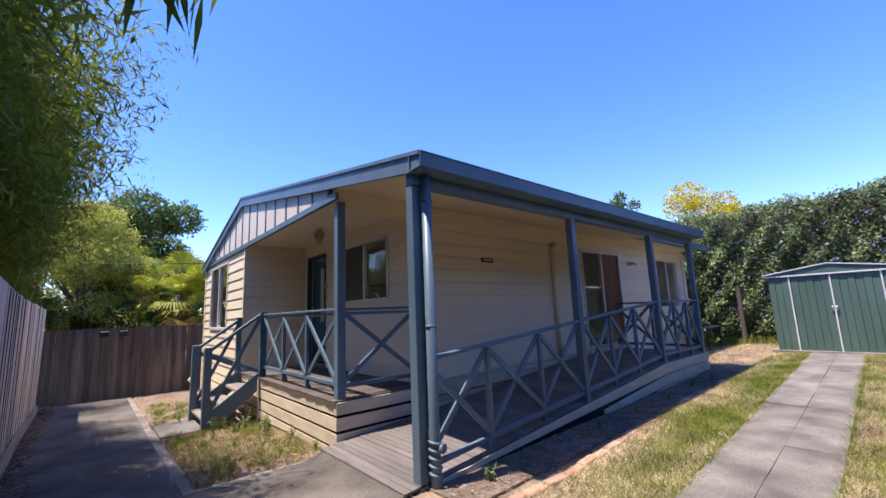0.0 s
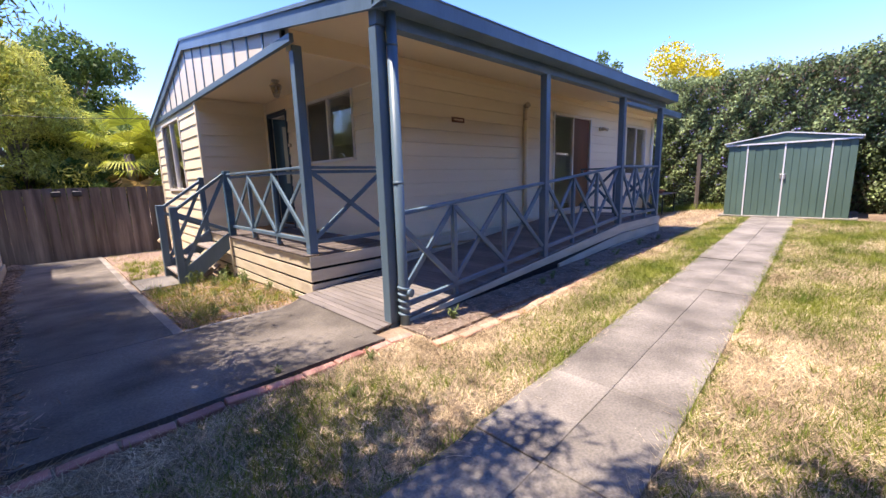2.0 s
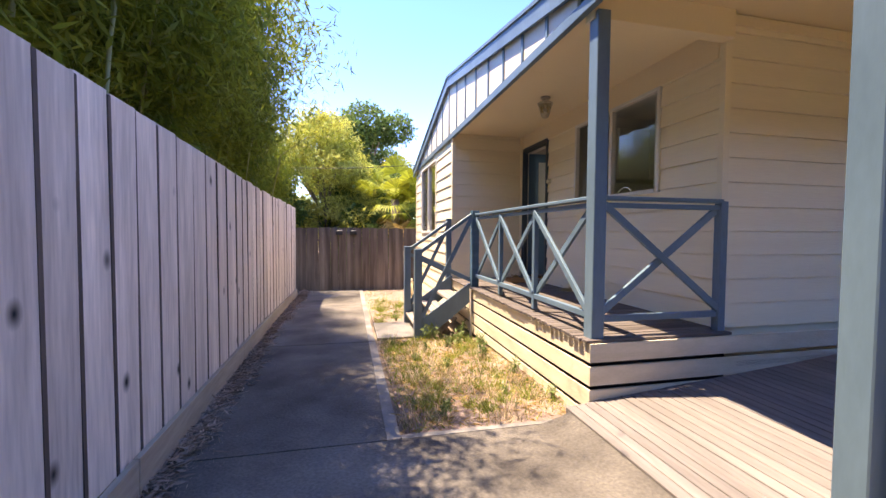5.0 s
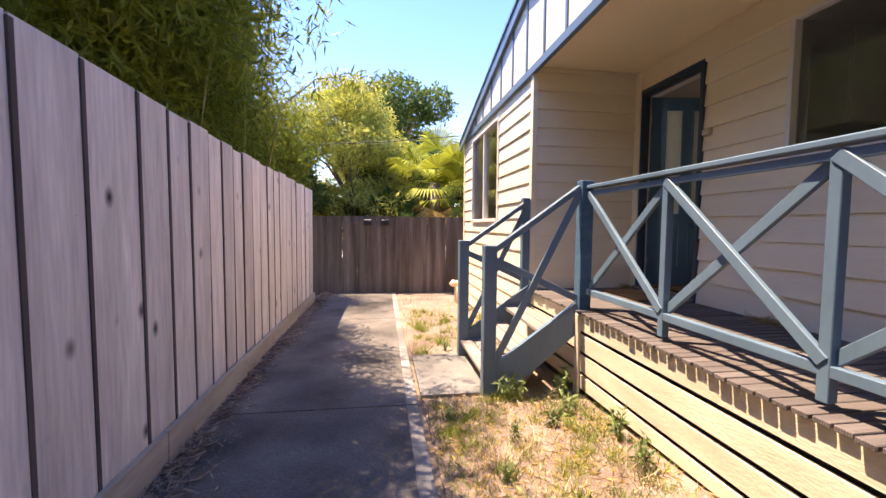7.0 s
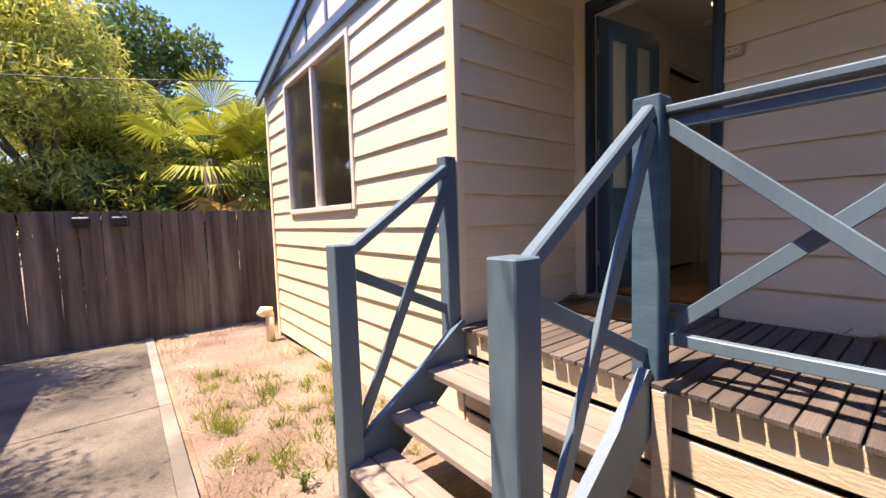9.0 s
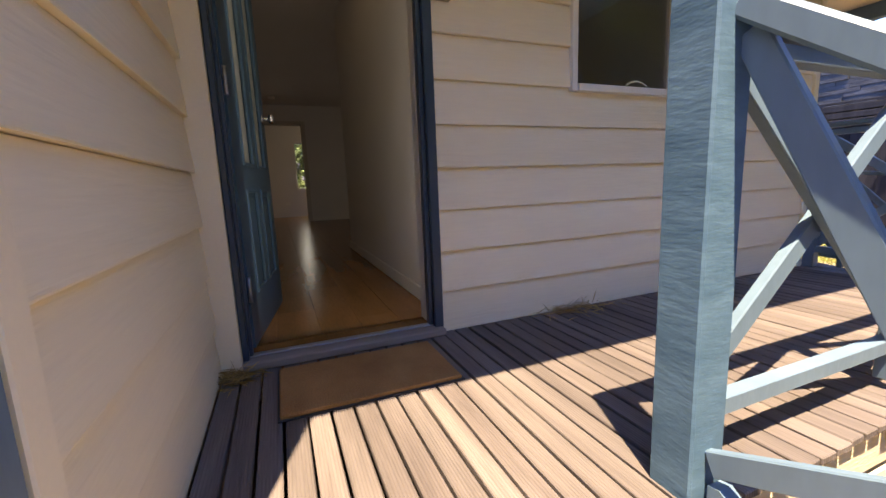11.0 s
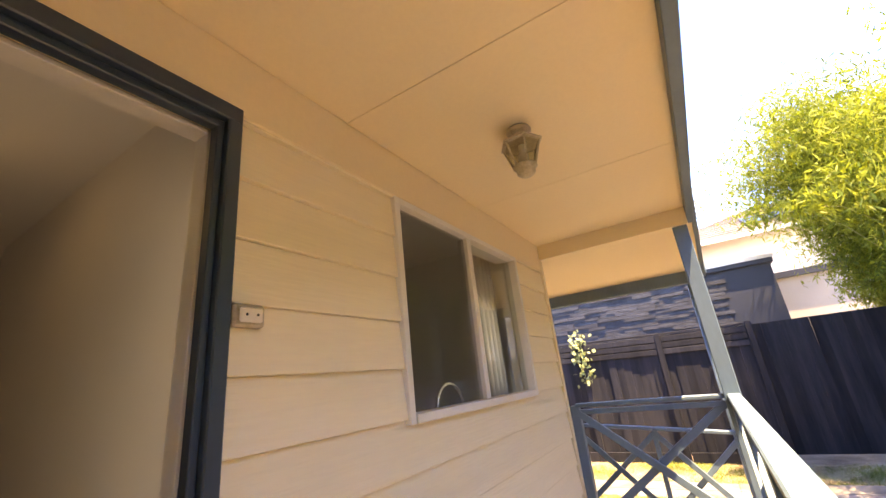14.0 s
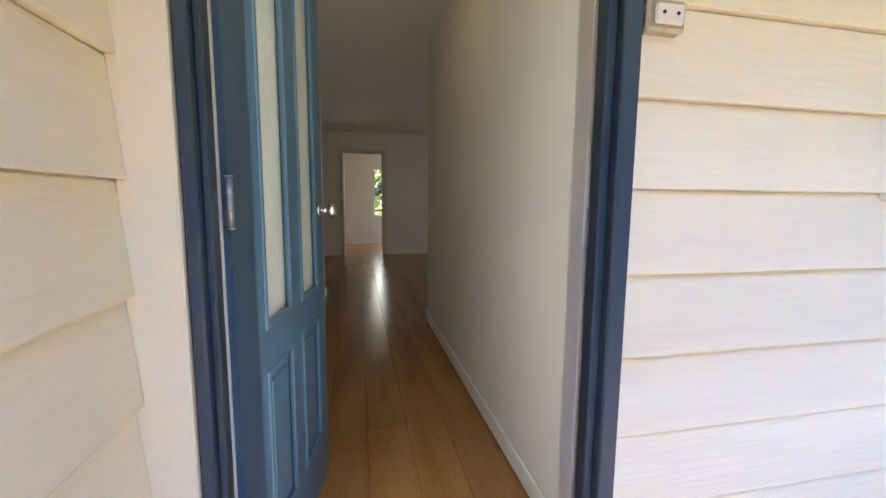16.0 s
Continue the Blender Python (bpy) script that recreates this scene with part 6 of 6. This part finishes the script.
def tufts(name, label, n, each, x0, x1, y0, y1, h, material, seed, keep_off_path=False):
    """Ragged tufts of taller blades."""
    g = np.random.default_rng(seed)
    cx, cy = g.uniform(x0, x1, n), g.uniform(y0, y1, n)
    if keep_off_path:
        ok = ~inside_path(cx, cy - 0.05) & ~inside_path(cx, cy + 0.05)
        cx, cy = cx[ok], cy[ok]
    X, Y = np.repeat(cx, each), np.repeat(cy, each)
    size = np.repeat(g.uniform(0.5, 1.3, len(cx)), each)
    blades(name, label, X + g.normal(0, 0.035, len(X)) * size, Y + g.normal(0, 0.035, len(X)) * size, h * size, 0.003, material, seed + 1, 0.55)


tufts("grass_tufts", "ragged green grass tufts in the bed before the porch", 90, 55, -1.2, -0.08, 1.7, 4.3, 0.09, M_GRASS, 111)
tufts("grass_tufts", "ragged green grass tufts beside the front room", 65, 50, -1.25, -0.1, 5.55, 8.0, 0.11, M_GRASS, 113)
tufts("dry_grass_tufts", "dry upright grass tufts in the beds", 24, 40, -1.25, -0.08, 1.6, 4.3, 0.13, M_STRAW, 115)
tufts("lawn_tufts", "coarse green tufts in the lawn", 170, 45, -2.2, 9.5, -3.3, -0.65, 0.075, M_GRASS, 117, True)
tufts("fence_foot_tufts", "dry grass tufts at the fence foot", 40, 40, -2.55, -2.42, -2.5, 0.0, 0.12, M_STRAW, 119)


def weed(x, y, h, seed, z=None):
    g = np.random.default_rng(seed)
    t = thing("weed", "leafy green weed growing from the ground", "weed", "weeds")
    z0 = gzf(x, y) - 0.02 if z is None else z
    bm = B()
    P = []
    for k in range(5):
        a = g.uniform(0, 6.28)
        q = Vector((x + 0.4 * h * math.cos(a) * g.uniform(0.2, 1), y + 0.4 * h * math.sin(a) * g.uniform(0.2, 1), z0 + h * g.uniform(0.6, 1.0)))
        tube(bm, [(x, y, z0), tuple((Vector((x, y, z0)) + q) / 2 + Vector((0, 0, 0.1 * h))), q], [0.004, 0.003, 0.002], 5)
        for i in range(16):
            f = g.uniform(0.25, 1.0)
            P.append(np.array([x, y, z0]) * (1 - f) + np.array(q) * f)
    part("stem", bm, M_WEED, t)
    leaf_mesh("leaves", np.array(P), 0.26 * h, 0.065 * h, M_WEED, t, seed + 3, droop=-0.1)


spots = [(-0.62, 4.22, 0.24), (-0.45, 3.75, 0.2), (-0.16, 3.5, 0.24), (-0.8, 3.6, 0.16), (-0.30, 3.9, 0.19), (-0.22, 3.2, 0.22), (-0.12, 2.6, 0.18), (-0.55, 4.2, 0.20), (-1.0, 1.75, 0.16), (-0.18, 4.25, 0.26), (-0.7, 2.9, 0.12), (-0.09, 1.9, 0.14), (-1.12, 3.9, 0.14), (-0.4, 2.1, 0.10), (-0.95, 3.2, 0.12),
         (0.45, -0.28, 0.16), (1.9, -0.3, 0.12), (2.2, -0.25, 0.13), (3.0, -0.3, 0.14), (3.9, -0.32, 0.14), (4.9, -0.28, 0.14), (5.6, -0.34, 0.12), (-0.55, -0.42, 0.12), (-1.1, -0.14, 0.09), (-0.9, -0.75, 0.10), (-0.10, 5.9, 0.18), (-0.9, 5.65, 0.16), (-0.5, 6.2, 0.14), (-0.16, 0.95, 0.05), (-0.2, 1.25, 0.06)]
for k, (x, y, h) in enumerate(spots):
    weed(x, y, h, 200 + k)
gl = np.random.default_rng(300)
n = 260
P = np.stack([XW - 0.03 - np.abs(gl.normal(0, 0.05, n)), 3.75 + gl.normal(0, 0.10, n), np.full(n, D + 0.004) + np.abs(gl.normal(0, 0.012, n))], -1)
tagged(leaf_mesh("leaf_litter", P, 0.07, 0.004, M_PALMDRY, None, 301, droop=0.0, flat=0.8), "small heap of dry leaf litter on the deck", "litter", kind="stuff")
P = np.stack([XW - 0.10 - np.abs(gl.normal(0, 0.04, n)), 5.36 + gl.normal(0, 0.04, n), np.full(n, D + 0.004) + np.abs(gl.normal(0, 0.015, n))], -1)
tagged(leaf_mesh("leaf_litter", P, 0.06, 0.004, M_PALMDRY, None, 302, droop=0.0, flat=0.8), "cobwebbed leaf litter in the door corner", "litter", kind="stuff")
n = 6500
yl = gl.uniform(-3.3, 10.5, n)
xl = fence_x(yl) + 0.06 + np.abs(gl.normal(0, 0.08, n)) * (0.6 + 0.7 * patchy(yl, yl, 1.1))
tagged(leaf_mesh("fallen_leaves", np.stack([xl, yl, gz(xl, yl) + 0.024 + np.abs(gl.normal(0, 0.012, n))], -1), 0.085, 0.011, M_LITTER, None, 303, droop=0.0, flat=0.85), "brown fallen bamboo leaves along the fence foot", "litter", kind="stuff")
n = 2600
xl, yl = gl.uniform(-1.27, -0.04, n), gl.uniform(1.58, 4.33, n)
tagged(leaf_mesh("fallen_leaves", np.stack([xl, yl, gz(xl, yl) + 0.006 + np.abs(gl.normal(0, 0.008, n))], -1), 0.08, 0.007, M_PALMDRY, None, 304, droop=0.0, flat=0.9), "dry fallen leaves on the bed before the porch", "litter", kind="stuff")
offcut = thing("timber_offcut", "short weathered timber offcut lying under the stairs", "timber")
bm = B()
bar(bm, (-0.42, 4.55, gzf(-0.4, 4.5) + 0.035), (-0.12, 4.85, gzf(-0.1, 4.8) + 0.16), 0.09, 0.035)
part("plank", bm, M_TREAD, offcut)
n = 3500
xl, yl = gl.uniform(0.05, 6.5, n), -0.04 - 0.46 * gl.uniform(0, 1, n)
tagged(leaf_mesh("fallen_leaves", np.stack([xl, yl, gz(xl, yl) + 0.010 + np.abs(gl.normal(0, 0.008, n))], -1), 0.06, 0.006, M_LITTER, None, 305, droop=0.0, flat=0.9), "dry fallen leaves over the mulched bed", "litter", kind="stuff")
ge = np.random.default_rng(310)
n = 9000
xe = ge.uniform(-2.2, 9.6, n)
side = ge.uniform(0, 1, n) < 0.5
ye = np.where(side, -1.455 + 0.045 * xe + np.abs(ge.normal(0, 0.025, n)) - 0.012, -2.245 + 0.04 * xe - np.abs(ge.normal(0, 0.025, n)) + 0.012)
clump = patchy(xe, ye, 3.1, 0.4) > 0.38
blades("path_edge_grass", "ragged grass creeping over the path edges", xe[clump], ye[clump], 0.06, 0.003, M_GRASS, 311, 0.8)
blades("dry_path_edge_grass", "dry grass creeping over the path edges", xe[~clump], ye[~clump], 0.05, 0.003, M_STRAW, 312, 1.0)
